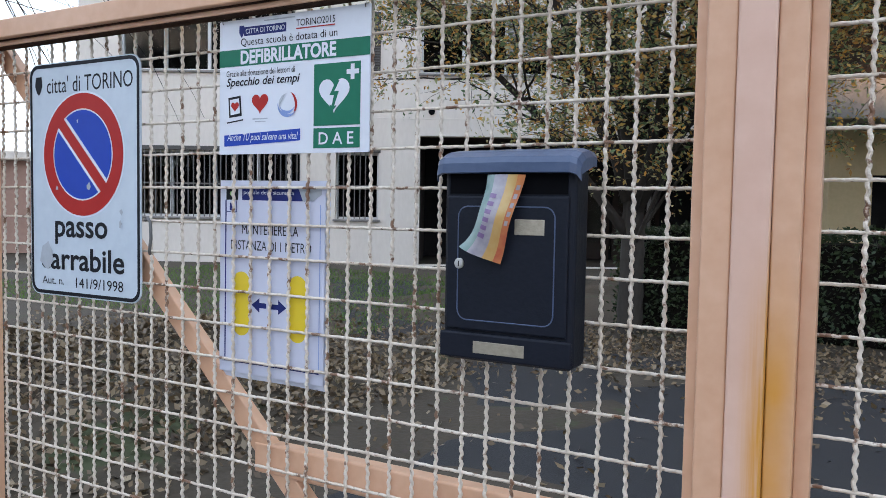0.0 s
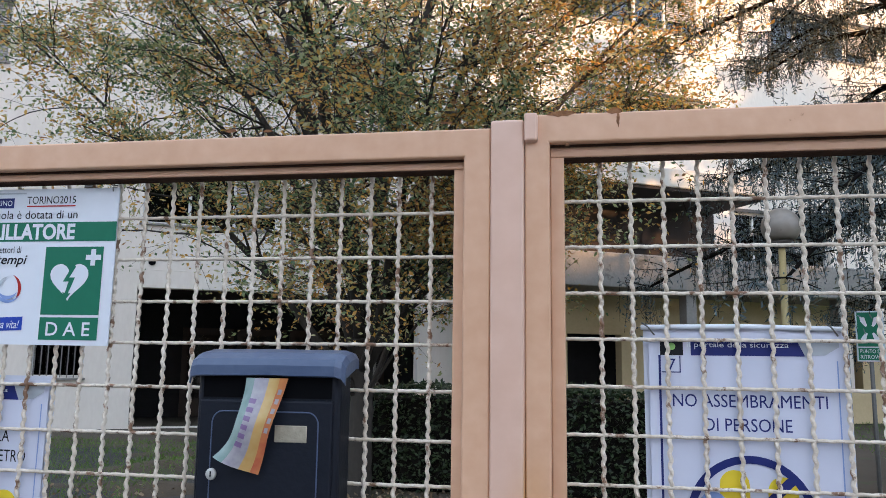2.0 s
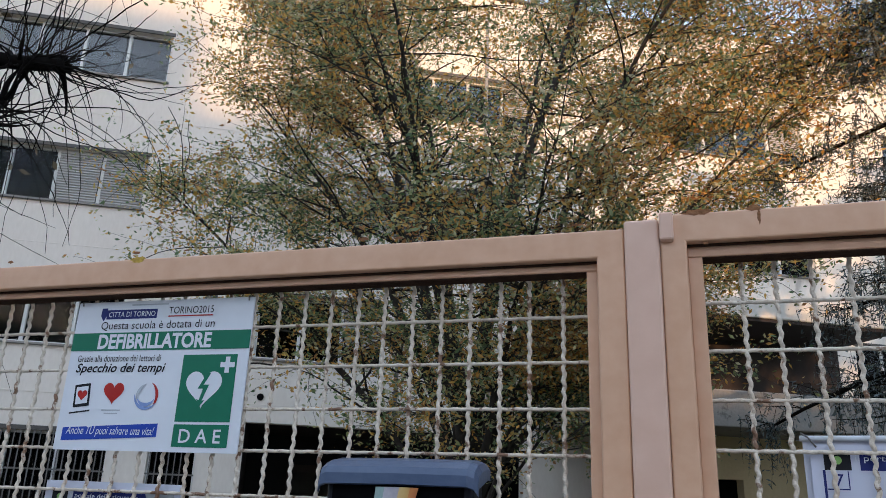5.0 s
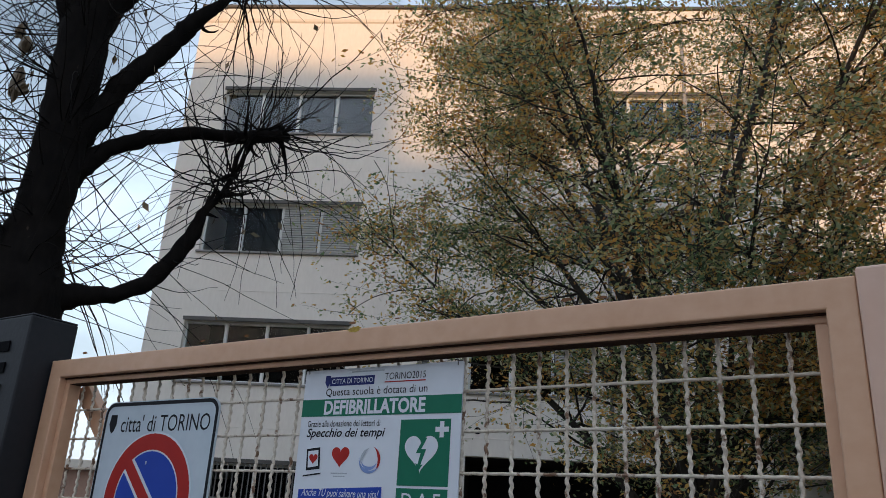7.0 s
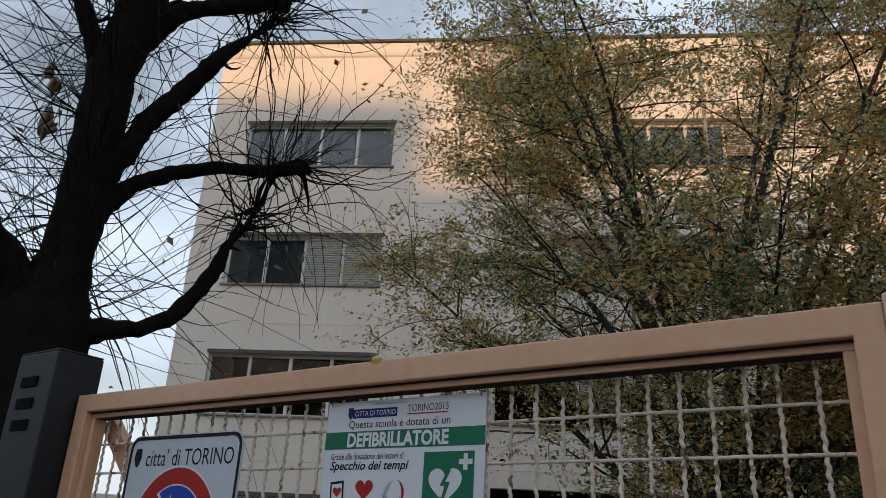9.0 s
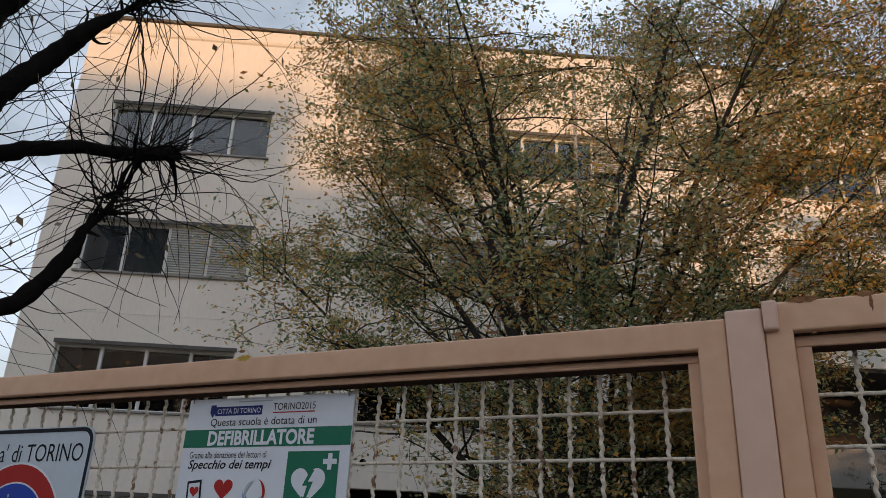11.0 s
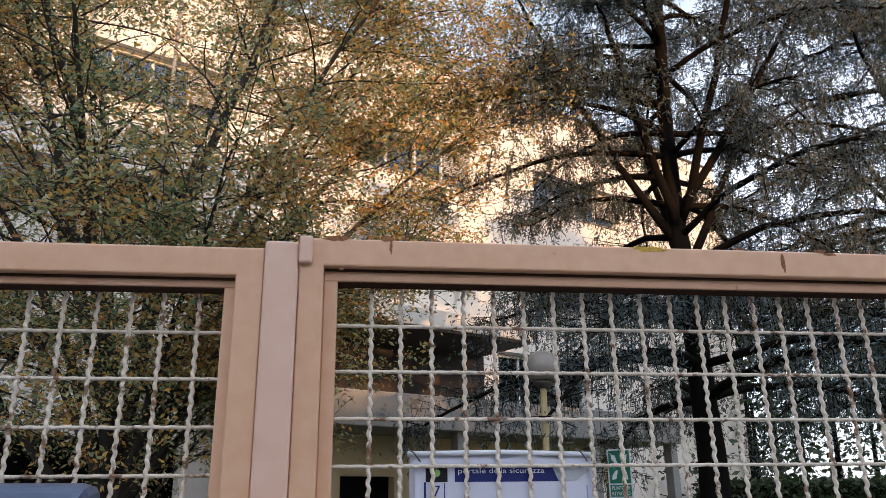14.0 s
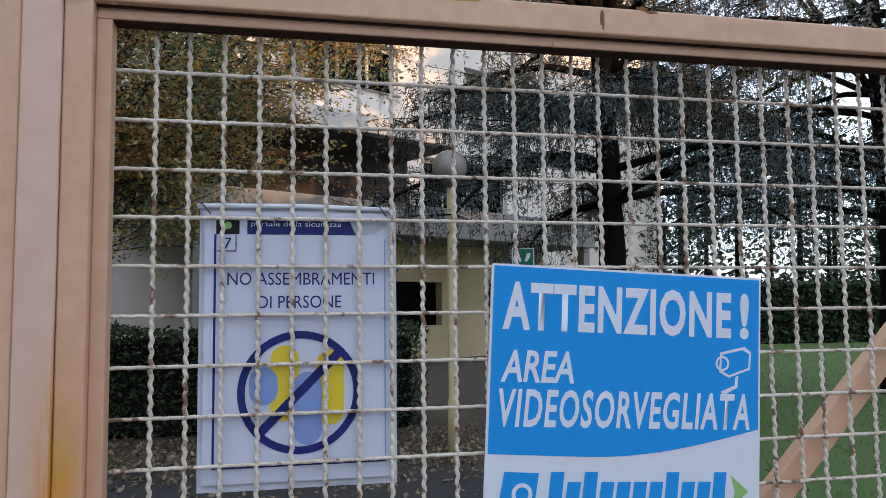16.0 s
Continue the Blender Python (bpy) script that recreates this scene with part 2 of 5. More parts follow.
BARK = mat("grey_brown_bark", (0.026, 0.021, 0.017), (0.048, 0.039, 0.031), 0.9, fine=30, coarse=6, bump=0.7, stretch=(1, 1, 0.4))
LEAVES = leaf_mat("autumn_green_leaves", [(0.090, 0.156, 0.070), (0.144, 0.216, 0.096), (0.240, 0.300, 0.139), (0.360, 0.372, 0.157), (0.552, 0.528, 0.331), (0.480, 0.372, 0.122), (0.648, 0.396, 0.104), (0.700, 0.360, 0.078), (0.384, 0.192, 0.078)], 0.5, 0.38)
NEEDLES = leaf_mat("cedar_needles", [(0.05, 0.075, 0.08), (0.085, 0.125, 0.14), (0.12, 0.165, 0.185), (0.07, 0.09, 0.07), (0.15, 0.12, 0.07)], 0.3, 0.25, 0.5)
HEDGELEAF = leaf_mat("dark_hedge_leaves", [(0.018, 0.036, 0.014), (0.030, 0.055, 0.020), (0.045, 0.070, 0.028)], 0.2)
DEADLEAF = leaf_mat("fallen_leaves", [(0.10, 0.062, 0.032), (0.18, 0.12, 0.06), (0.25, 0.175, 0.10), (0.05, 0.03, 0.018), (0.34, 0.26, 0.165)], 0.1)
GRASSLEAF = leaf_mat("grass_blades", [(0.065, 0.15, 0.02), (0.095, 0.19, 0.03), (0.14, 0.20, 0.045)], 0.3)
OPAL = mat("dull_opal_globe", (0.27, 0.235, 0.20), (0.21, 0.18, 0.15), 0.35, fine=20, coarse=6, bump=0.05, spots=(0.2, 0.17, 0.13), spot_at=0.66)
POLEPAINT = mat("ochre_lamp_post_paint", (0.40, 0.31, 0.14), (0.32, 0.25, 0.12), 0.5, fine=40, coarse=6)


# ---- building blocks ----
def box(bm, x0, x1, y0, y1, z0, z1):
    vs = [bm.verts.new((x, y, z)) for z in (z0, z1) for y in (y0, y1) for x in (x0, x1)]
    for f in ((0, 2, 3, 1), (4, 5, 7, 6), (0, 1, 5, 4), (2, 6, 7, 3), (0, 4, 6, 2), (1, 3, 7, 5)):
        bm.faces.new([vs[i] for i in f])
    return vs


def bevelled(x0, x1, y0, y1, z0, z1, r=0.003, seg=2):
    bm = bmesh.new()
    box(bm, x0, x1, y0, y1, z0, z1)
    bmesh.ops.bevel(bm, geom=list(bm.edges), offset=r, segments=seg, affect="EDGES", profile=0.5)
    return bm


def plain(x0, x1, y0, y1, z0, z1):
    bm = bmesh.new()
    box(bm, x0, x1, y0, y1, z0, z1)
    return bm


def mesh_of(name, bm, material):
    me = bpy.data.meshes.new(name)
    bm.to_mesh(me)
    bm.free()
    me.materials.append(material)
    return me


def part(name, bm, material, parent, label=""):
    """Links a bmesh, or a mesh, as one object under a thing or a part."""
    me = bm if isinstance(bm, bpy.types.Mesh) else mesh_of(name, bm, material)
    ob = new(name, me)
    ob.parent = parent
    if label:
        ob["label"] = label
    return ob


def thing(name, m, label, category, group="", kind=""):
    ob = new(name)
    ob.matrix_world = m
    ob.empty_display_size = 0.1
    return tagged(ob, label, category, group, kind)


def solid(name, bm, material, label, category, group="", kind=""):
    me = bm if isinstance(bm, bpy.types.Mesh) else mesh_of(name, bm, material)
    return tagged(new(name, me), label, category, group, kind)


def raw_mesh(name, verts, faces, material, smooth=False):
    me = bpy.data.meshes.new(name)
    me.from_pydata(verts, [], faces)
    me.materials.append(material)
    if smooth:
        me.polygons.foreach_set("use_smooth", [True] * len(me.polygons))
    me.update()
    return me


def tube_data(paths, sides=6):
    """Vertices and faces of round rods along paths, each a list of (point, radius)."""
    verts, faces = [], []
    for path in paths:
        base = len(verts)
        n = len(path)
        ref = None
        for i, (p, r) in enumerate(path):
            p = Vector(p)
            d = (Vector(path[min(i + 1, n - 1)][0]) - Vector(path[max(i - 1, 0)][0])).normalized()
            if ref is None:
                ref = d.orthogonal().normalized()
            ref = (ref - d * ref.dot(d)).normalized()
            side = d.cross(ref)
            for k in range(sides):
                a = 2 * math.pi * k / sides
                verts.append(p + (ref * math.cos(a) + side * math.sin(a)) * r)
        for i in range(n - 1):
            for k in range(sides):
                a, b = base + i * sides + k, base + i * sides + (k + 1) % sides
                faces.append((a, b, b + sides, a + sides))
        faces.append(tuple(base + k for k in range(sides))[::-1])
        faces.append(tuple(base + (n - 1) * sides + k for k in range(sides)))
    return verts, faces


def tubes(name, paths, material, sides=6):
    return raw_mesh(name, *tube_data(paths, sides), material, smooth=True)


def flat(name, pts, y, material, parent, thick=0.0008, label=""):
    """A flat printed shape in the x-z plane, its face at depth y towards -y."""
    bm = bmesh.new()
    f = bm.faces.new([bm.verts.new((px, y, pz)) for px, pz in pts])
    f.normal_update()
    if f.normal.y > 0:
        f.normal_flip()
    return part(name, bm, material, parent, label)


def rect(x0, x1, z0, z1):
    return [(x0, z0), (x1, z0), (x1, z1), (x0, z1)]


def rounded(x0, x1, z0, z1, r, n=6):
    pts = []
    for cx, cz, a0 in ((x1 - r, z1 - r, 0), (x0 + r, z1 - r, 90), (x0 + r, z0 + r, 180), (x1 - r, z0 + r, 270)):
        pts += [(cx + r * math.cos(radians(a0 + 90 * i / n)), cz + r * math.sin(radians(a0 + 90 * i / n))) for i in range(n + 1)]
    return pts


def disc(cx, cz, r, n=40, rz=None):
    return [(cx + r * math.cos(2 * math.pi * i / n), cz + (rz or r) * math.sin(2 * math.pi * i / n)) for i in range(n)]


def ring(name, cx, cz, r0, r1, y, material, parent, n=48):
    bm = bmesh.new()
    a = [bm.verts.new((px, y, pz)) for px, pz in disc(cx, cz, r0, n)]
    b = [bm.verts.new((px, y, pz)) for px, pz in disc(cx, cz, r1, n)]
    for i in range(n):
        j = (i + 1) % n
        bm.faces.new((a[i], b[i], b[j], a[j]))
    bmesh.ops.recalc_face_normals(bm, faces=bm.faces)
    return part(name, bm, material, parent)


def lettering(text, x0, x1, z0, z1, y, material, parent, shear=0.0, bold=0.0, space=1.0, name="lettering"):
    """Words in the built-in font, fitted to a box in the x-z plane, facing -y."""
    cu = bpy.data.curves.new("words", "FONT")
    cu.body, cu.shear, cu.offset, cu.resolution_u, cu.space_character = text, shear, bold, 3, space
    ob = bpy.data.objects.new("words", cu)
    scene.collection.objects.link(ob)
    me = bpy.data.meshes.new_from_object(ob.evaluated_get(bpy.context.evaluated_depsgraph_get()))
    bpy.data.objects.remove(ob)
    co = np.empty(len(me.vertices) * 3)
    me.vertices.foreach_get("co", co)
    co = co.reshape(-1, 3)
    lo, hi = co.min(0), co.max(0)
    out = np.empty_like(co)
    out[:, 0] = x0 + (co[:, 0] - lo[0]) / (hi[0] - lo[0]) * (x1 - x0)
    out[:, 1] = y
    out[:, 2] = z0 + (co[:, 1] - lo[1]) / (hi[1] - lo[1]) * (z1 - z0)
    me.vertices.foreach_set("co", out.ravel())
    me.materials.clear()
    me.materials.append(material)
    me.update()
    return part(name, me, material, parent)


def heart(cx, cz, s, n=40):
    pts = []
    for i in range(n):
        a = 2 * math.pi * i / n
        pts.append((cx + s * 16 * math.sin(a) ** 3 / 17, cz + s * (13 * math.cos(a) - 5 * math.cos(2 * a) - 2 * math.cos(3 * a) - math.cos(4 * a)) / 17))
    return pts


# ---- ground ----
def ground_height(x, y):
    """Heaped leaves and soil to the left of the drive, level elsewhere."""
    if y < 1.9:
        return 0.0
    h = 0.42 * math.exp(-((x + 5.2) / 1.6) ** 2 - ((y - 3.9) / 1.7) ** 2)
    h += 0.22 * max(0.0, noise.noise(Vector((x * 0.9, y * 0.9, 0)))) * math.exp(-((x + 5.0) / 2.8) ** 2) * min(1, y - 1.9)
    return h


def grid_sheet(x0, x1, y0, y1, nx, ny, lift=0.0):
    bm = bmesh.new()
    vs = [[bm.verts.new((x0 + (x1 - x0) * i / nx, y0 + (y1 - y0) * j / ny,
                         lift + ground_height(x0 + (x1 - x0) * i / nx, y0 + (y1 - y0) * j / ny))) for i in range(nx + 1)] for j in range(ny + 1)]
    for j in range(ny):
        for i in range(nx):
            bm.faces.new((vs[j][i], vs[j][i + 1], vs[j + 1][i + 1], vs[j + 1][i]))
    return bm


solid("ground", plain(-900, 900, -900, 900, -0.5, -0.02), SOIL, "dark leaf-strewn soil of the school yard", "ground", kind="structure")
solid("garden_soil", grid_sheet(-14, 16, 1.7, 16, 120, 60, -0.004), SOIL, "brown soil with heaped dead leaves beside the drive", "soil", kind="structure")
solid("pavement", plain(-12, 12, -4.0, 1.7, -0.2, 0.0), PAVING, "grey street pavement in front of the gate", "pavement", kind="structure")
bm = bmesh.new()
drive = [(-2.6, 1.75), (2.2, 1.75), (3.0, 5.5), (1.6, 7.6), (-2.5, 7.9), (-4.6, 9.8), (-8.0, 13.5), (-9.6, 12.6), (-5.2, 7.2), (-3.2, 4.4)]
bm.faces.new([bm.verts.new((x, y, 0.012)) for x, y in drive])
bmesh.ops.triangulate(bm, faces=bm.faces)
solid("driveway", bm, ASPHALT, "dark damp asphalt drive behind the gate", "road", kind="structure")
bm = bmesh.new()
bm.faces.new([bm.verts.new((x, y, 0.008)) for x, y in ((3.6, 5.0), (60, 8), (60, 60), (30, 48), (5.5, 15.0))])
bmesh.ops.triangulate(bm, faces=bm.faces)
solid("lawn", bm, LAWN, "green lawn under the trees", "lawn", kind="structure")
# added unseen walls block the low sun; the lower one lets some through
for a, b, h in ((-160, 4, 19.2), (4, 14.5, 16.4), (14.5, 24, 8.9), (24, 160, 16.6)):
    solid("sun_block_wall", plain(a, b, -61, -60, 0, h), CONCRETE, "plain added wall out of view, blocks the low sun", "wall", kind="structure")

# ---- school building, turned 28.5 degrees to the gate ----
BUILDING = pose(0, 0, 0, 0, 0, 28.5) @ pose(0, 20.0, 0)
WING = pose(0, 0, 0, 0, 0, 28.5) @ pose(0, 16.0, 0)
school = thing("school_building", BUILDING, "four-storey cream plastered school with ribbon windows", "building")


def wall_with_holes(u0, u1, z0, z1, y0, y1, holes):
    us = sorted({u0, u1, *(h[0] for h in holes), *(h[1] for h in holes)})
    zs = sorted({z0, z1, *(h[2] for h in holes), *(h[3] for h in holes)})
    bm = bmesh.new()
    for i in range(len(us) - 1):
        for j in range(len(zs) - 1):
            cu, cz = (us[i] + us[i + 1]) / 2, (zs[j] + zs[j + 1]) / 2
            if not any(h[0] < cu < h[1] and h[2] < cz < h[3] for h in holes):
                box(bm, us[i], us[i + 1], y0, y1, zs[j], zs[j + 1])
    bmesh.ops.remove_doubles(bm, verts=bm.verts, dist=0.0005)
    seen = {}
    for f in list(bm.faces):
        key = tuple(round(c, 3) for c in f.calc_center_median())
        seen.setdefault(key, []).append(f)
    bmesh.ops.delete(bm, geom=[f for fs in seen.values() if len(fs) > 1 for f in fs], context="FACES_ONLY")
    return bm


ROWS_Z = [(1.15, 2.85), (4.88, 6.50), (8.50, 9.95), (12.20, 13.62)]
SPANS = [
    [(-8.4, -3.9), (-3.0, -1.9)],
    [(-8.55, -4.05), (-0.85, 2.4), (16.5, 20.5)],
    [(-8.5, -4.05), (1.3, 6.0), (11.0, 15.5), (18.5, 23.0)],
    [(-8.45, -3.95), (2.4, 6.6), (11.0, 15.5), (18.5, 23.0)],
]
holes = [(a, b, z0, z1) for (z0, z1), spans in zip(ROWS_Z, SPANS) for a, b in spans]
ENTRY = (-0.85, 6.2, 0.0, 3.3)
part("wall", wall_with_holes(-9.6, 30.0, -0.1, 16.0, 0, 0.35, holes + [ENTRY]), PLASTER, school)
part("side_wall", plain(-9.6, -9.25, 0.35, 12, -0.1, 16.0), PLASTER, school)
part("back_wall", plain(-9.25, 30.0, 11.7, 12, -0.1, 16.0), PLASTER, school)
bm = bevelled(-9.62, 30.02, -0.02, 12.02, 16.0, 16.6, 0.15, 3)
part("roof", bm, PLASTER, school, "cream parapet with rounded edge")
part("gutter", bevelled(-9.66, 30.06, -0.06, 0.06, 16.56, 16.66, 0.02), LINTEL, school)
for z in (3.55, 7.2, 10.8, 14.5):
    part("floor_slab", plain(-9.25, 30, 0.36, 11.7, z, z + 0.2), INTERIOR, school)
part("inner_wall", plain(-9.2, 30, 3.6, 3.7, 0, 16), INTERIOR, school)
# smooth plaster joint lines between storeys
for z in (3.72, 7.35, 11.0):
    part("string_course", bevelled(-9.61, 30.0, -0.008, 0.0, z, z + 0.03, 0.003), PLASTER, school)


pipe = part("downpipe", tubes("downpipe", [[((2.78, -0.09, 3.35), 0.055), ((2.78, -0.09, 15.9), 0.055)]], CONCRETE, 10), CONCRETE, school, "grey rainwater pipe")
for z in (4.2, 6.9, 9.6, 12.3, 15.0):
    part("bracket", plain(2.71, 2.85, -0.10, -0.002, z, z + 0.05), LINTEL, pipe)
# vent is a closed disc, the dark of its hollow painted on
part("vent", tubes("vent", [[((-0.56, 0.0, 3.92), 0.085), ((-0.56, -0.025, 3.92), 0.085), ((-0.56, -0.03, 3.92), 0.07)]], VOID, 14), VOID, school, "small vent with its dark hollow painted")
louvre = part("louvre", plain(-2.18, -1.88, -0.03, -0.002, 4.84, 6.40), LINTEL, school, "dark louvred shutter")
for k in range(22):
    z = 4.87 + k * 0.069
    part("slat", plain(-2.16, -1.90, -0.06, -0.031, z, z + 0.03), BARS, louvre)


def window(a, b, z0, z1, row, first):
    w = new("window")
    w.parent = school
    n = max(1, round((b - a) / 1.1))
    t = 0.055
    bm = bmesh.new()
    for x0, x1, q0, q1 in ((a, b, z0, z0 + t), (a, b, z1 - t, z1), (a, a + t, z0 + t, z1 - t), (b - t, b, z0 + t, z1 - t)):
        box(bm, x0, x1, 0.16, 0.24, q0, q1)
    part("frame", bm, WINFRAME, w)
    for i in range(1, n):
        x = a + (b - a) * i / n
        part("mullion", bevelled(x - 0.04, x + 0.04, 0.15, 0.25, z0 + t, z1 - t, 0.006), WINFRAME, w)
    for i in range(n):
        x0, x1 = a + (b - a) * i / n + 0.04, a + (b - a) * (i + 1) / n - 0.04
        pane = part("pane", plain(x0, x1, 0.195, 0.203, z0 + t, z1 - t), SKYGLASS if row == 3 else GLASS, w)
        pane.visible_shadow = False
    part("sill", bevelled(a - 0.06, b + 0.06, -0.07, 0.16, z0 - 0.06, z0 - 0.004, 0.01), CONCRETE, w)
    # dark lintel, also carries the overhang's shade line in its colour
    part("lintel", bevelled(a - 0.05, b + 0.05, -0.03, 0.15, z1 + 0.003, z1 + 0.11, 0.01), LINTEL, w)
    drops = {(2, True): [2, 3], (1, True): [], (3, True): [], (3, False): [3], (2, False): [0], (1, False): [2]}.get((row, first), [])
    for i in drops:
        if i < n:
            x0, x1 = a + (b - a) * i / n + 0.05, a + (b - a) * (i + 1) / n - 0.05
            depth = (z1 - z0) * (0.97 if row == 2 else 0.7)
            bm = bmesh.new()
            k = int(depth / 0.07)
            edge = [(bm.verts.new((x0, yy, z1 - t - s * 0.07 - dz)), bm.verts.new((x1, yy, z1 - t - s * 0.07 - dz))) for s in range(k) for yy, dz in ((0.135, 0.0), (0.10, 0.055), (0.105, 0.062))]
            for (a0, a1), (b0, b1) in zip(edge, edge[1:]):
                bm.faces.new((a0, b0, b1, a1))
            part("blind", bm, BLIND, w, "grey slatted roller blind")
    if row == 0:
        g = part("grille", plain(a, b, -0.03, 0.0, (z0 + z1) / 2 - 0.02, (z0 + z1) / 2 + 0.02), BARS, w, "grey steel bars")
        for i in range(int((b - a) / 0.14)):
            x = a + 0.07 + i * 0.14
            part("bar", plain(x - 0.012, x + 0.012, -0.026, -0.004, z0, z1), BARS, g)


for row, ((z0, z1), spans) in enumerate(zip(ROWS_Z, SPANS)):
    for i, (a, b) in enumerate(spans):
        window(a, b, z0, z1, row, i == 0)
# entrance recess, its dimness painted as dark brown faces
part("entrance_soffit", plain(-0.85, 6.2, 0.36, 3.6, 3.3, 3.4), RECESSBROWN, school)
part("entrance_side", plain(-0.95, -0.85, 0.36, 3.6, 0.0, 3.3), RECESSBROWN, school)
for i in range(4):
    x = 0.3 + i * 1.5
    door = part("entrance_door", plain(x, x + 1.4, 3.4, 3.46, 0.02, 2.5), RECESSBROWN, school, "dark glazed entrance door")
    part("pane", plain(x + 0.15, x + 1.25, 3.38, 3.396, 0.5, 2.3), GLASS, door)
part("drainpipe", tubes("drainpipe", [[((5.0, -0.09, z), 0.055) for z in (0, 5, 10, 16)]], CONCRETE, 10), CONCRETE, school)
part("wall_vent", bevelled(-2.55, -2.35, -0.03, 0.02, 3.55, 3.7, 0.01), LINTEL, school)

# ---- low wing with covered walk, in front of the far end ----
wing = thing("school_wing", WING, "low school wing with concrete canopy and yellow wall", "building")
part("canopy", bevelled(6.8, 20.5, 0.0, 4.0, 3.42, 4.25, 0.03), CONCRETE, wing, "stained grey concrete canopy")
part("balcony_slab", bevelled(6.2, 15.0, 0.6, 4.0, 6.15, 6.65, 0.03), PLASTER, wing, "cream balcony slab over a dark loggia")
# loggia soffit and back wall, shade painted into the brown
part("loggia_soffit", plain(6.25, 14.95, 0.65, 3.9, 6.07, 6.15), RECESSBROWN, wing)
part("loggia_wall", plain(6.4, 15.0, 2.9, 3.2, 4.25, 6.07), RECESSBROWN, wing)
part("wall", wall_with_holes(8.6, 20.2, 0.0, 3.42, 2.0, 2.3, [(9.6, 11.2, 0.0, 2.4), (13.2, 15.6, 1.0, 2.3), (17.4, 19.4, 1.0, 2.3)]), YPLASTER, wing)
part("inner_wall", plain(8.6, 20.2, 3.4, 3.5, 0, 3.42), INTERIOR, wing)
for u in (7.1, 11.9, 16.7, 20.1):
    part("pillar", bevelled(u, u + 0.3, 0.15, 0.45, 0, 3.42, 0.015), CONCRETE, wing)

# ---- low neighbouring house, far along the fence ----
house = thing("neighbour_house", pose(-21.9, 12.2, 0, 0, 0, 55), "low pink plastered outbuilding with pale eaves", "building")
part("wall", plain(-6, 6, 0, 5, 0, 2.6), PINKPLASTER, house)
part("eaves", bevelled(-6.3, 6.3, -0.3, 5.3, 2.6, 2.85, 0.03), PLASTER, house)

# ---- gate ----
Y0 = 1.335       # front of the steel frames
YM = 1.40        # plane of the wire mesh
gate = thing("double_gate", pose(0, 0, 0), "peach-painted steel double gate with cream crimped wire mesh", "gate")


def wavy(p0, p1, axis, period, phase, amp_y, amp_s, r):
    """A crimped rod between two points."""
    p0, p1 = Vector(p0), Vector(p1)
    n = max(2, int((p1 - p0).length / period * (26 if axis == "z" else 10)))
    pts = []
    for i in range(n + 1):
        f = i / n
        p = p0.lerp(p1, f)
        s = (p.z if axis == "z" else p.x) / period * 2 * math.pi + phase
        p.y += amp_y * math.sin(s / 2) + amp_s * math.cos(s * 4)
        if axis == "z":
            p.x += amp_s * math.sin(s * 4)
        else:
            p.z += 0.5 * amp_s * math.sin(s * 2)
        pts.append((p, r))
    return pts


def welded(x0, x1, z0, z1, a0, a1, c0, c1):
    """A rectangular frame of box section, its corners welded and ground flush."""
    bm = bmesh.new()
    rings = [[bm.verts.new((x, y, z)) for x, z in pts] for y in (Y0, Y0 + 0.07)
             for pts in (((x0, z0), (x1, z0), (x1, z1), (x0, z1)), ((a0, c0), (a1, c0), (a1, c1), (a0, c1)))]
    of, nf, ob, nb = rings
    edges = set()
    for i in range(4):
        j = (i + 1) % 4
        for q in ((of[i], of[j], nf[j], nf[i]), (ob[j], ob[i], nb[i], nb[j]), (of[j], of[i], ob[i], ob[j]), (nf[i], nf[j], nb[j], nb[i])):
            bm.faces.new(q)
        edges |= {bm.edges.get(e) for e in ((of[i], of[j]), (nf[i], nf[j]), (ob[i], ob[j]), (nb[i], nb[j]))}
    bmesh.ops.recalc_face_normals(bm, faces=bm.faces)
    bmesh.ops.bevel(bm, geom=list(edges), offset=0.004, segments=3, affect="EDGES", profile=0.5)
    return bm


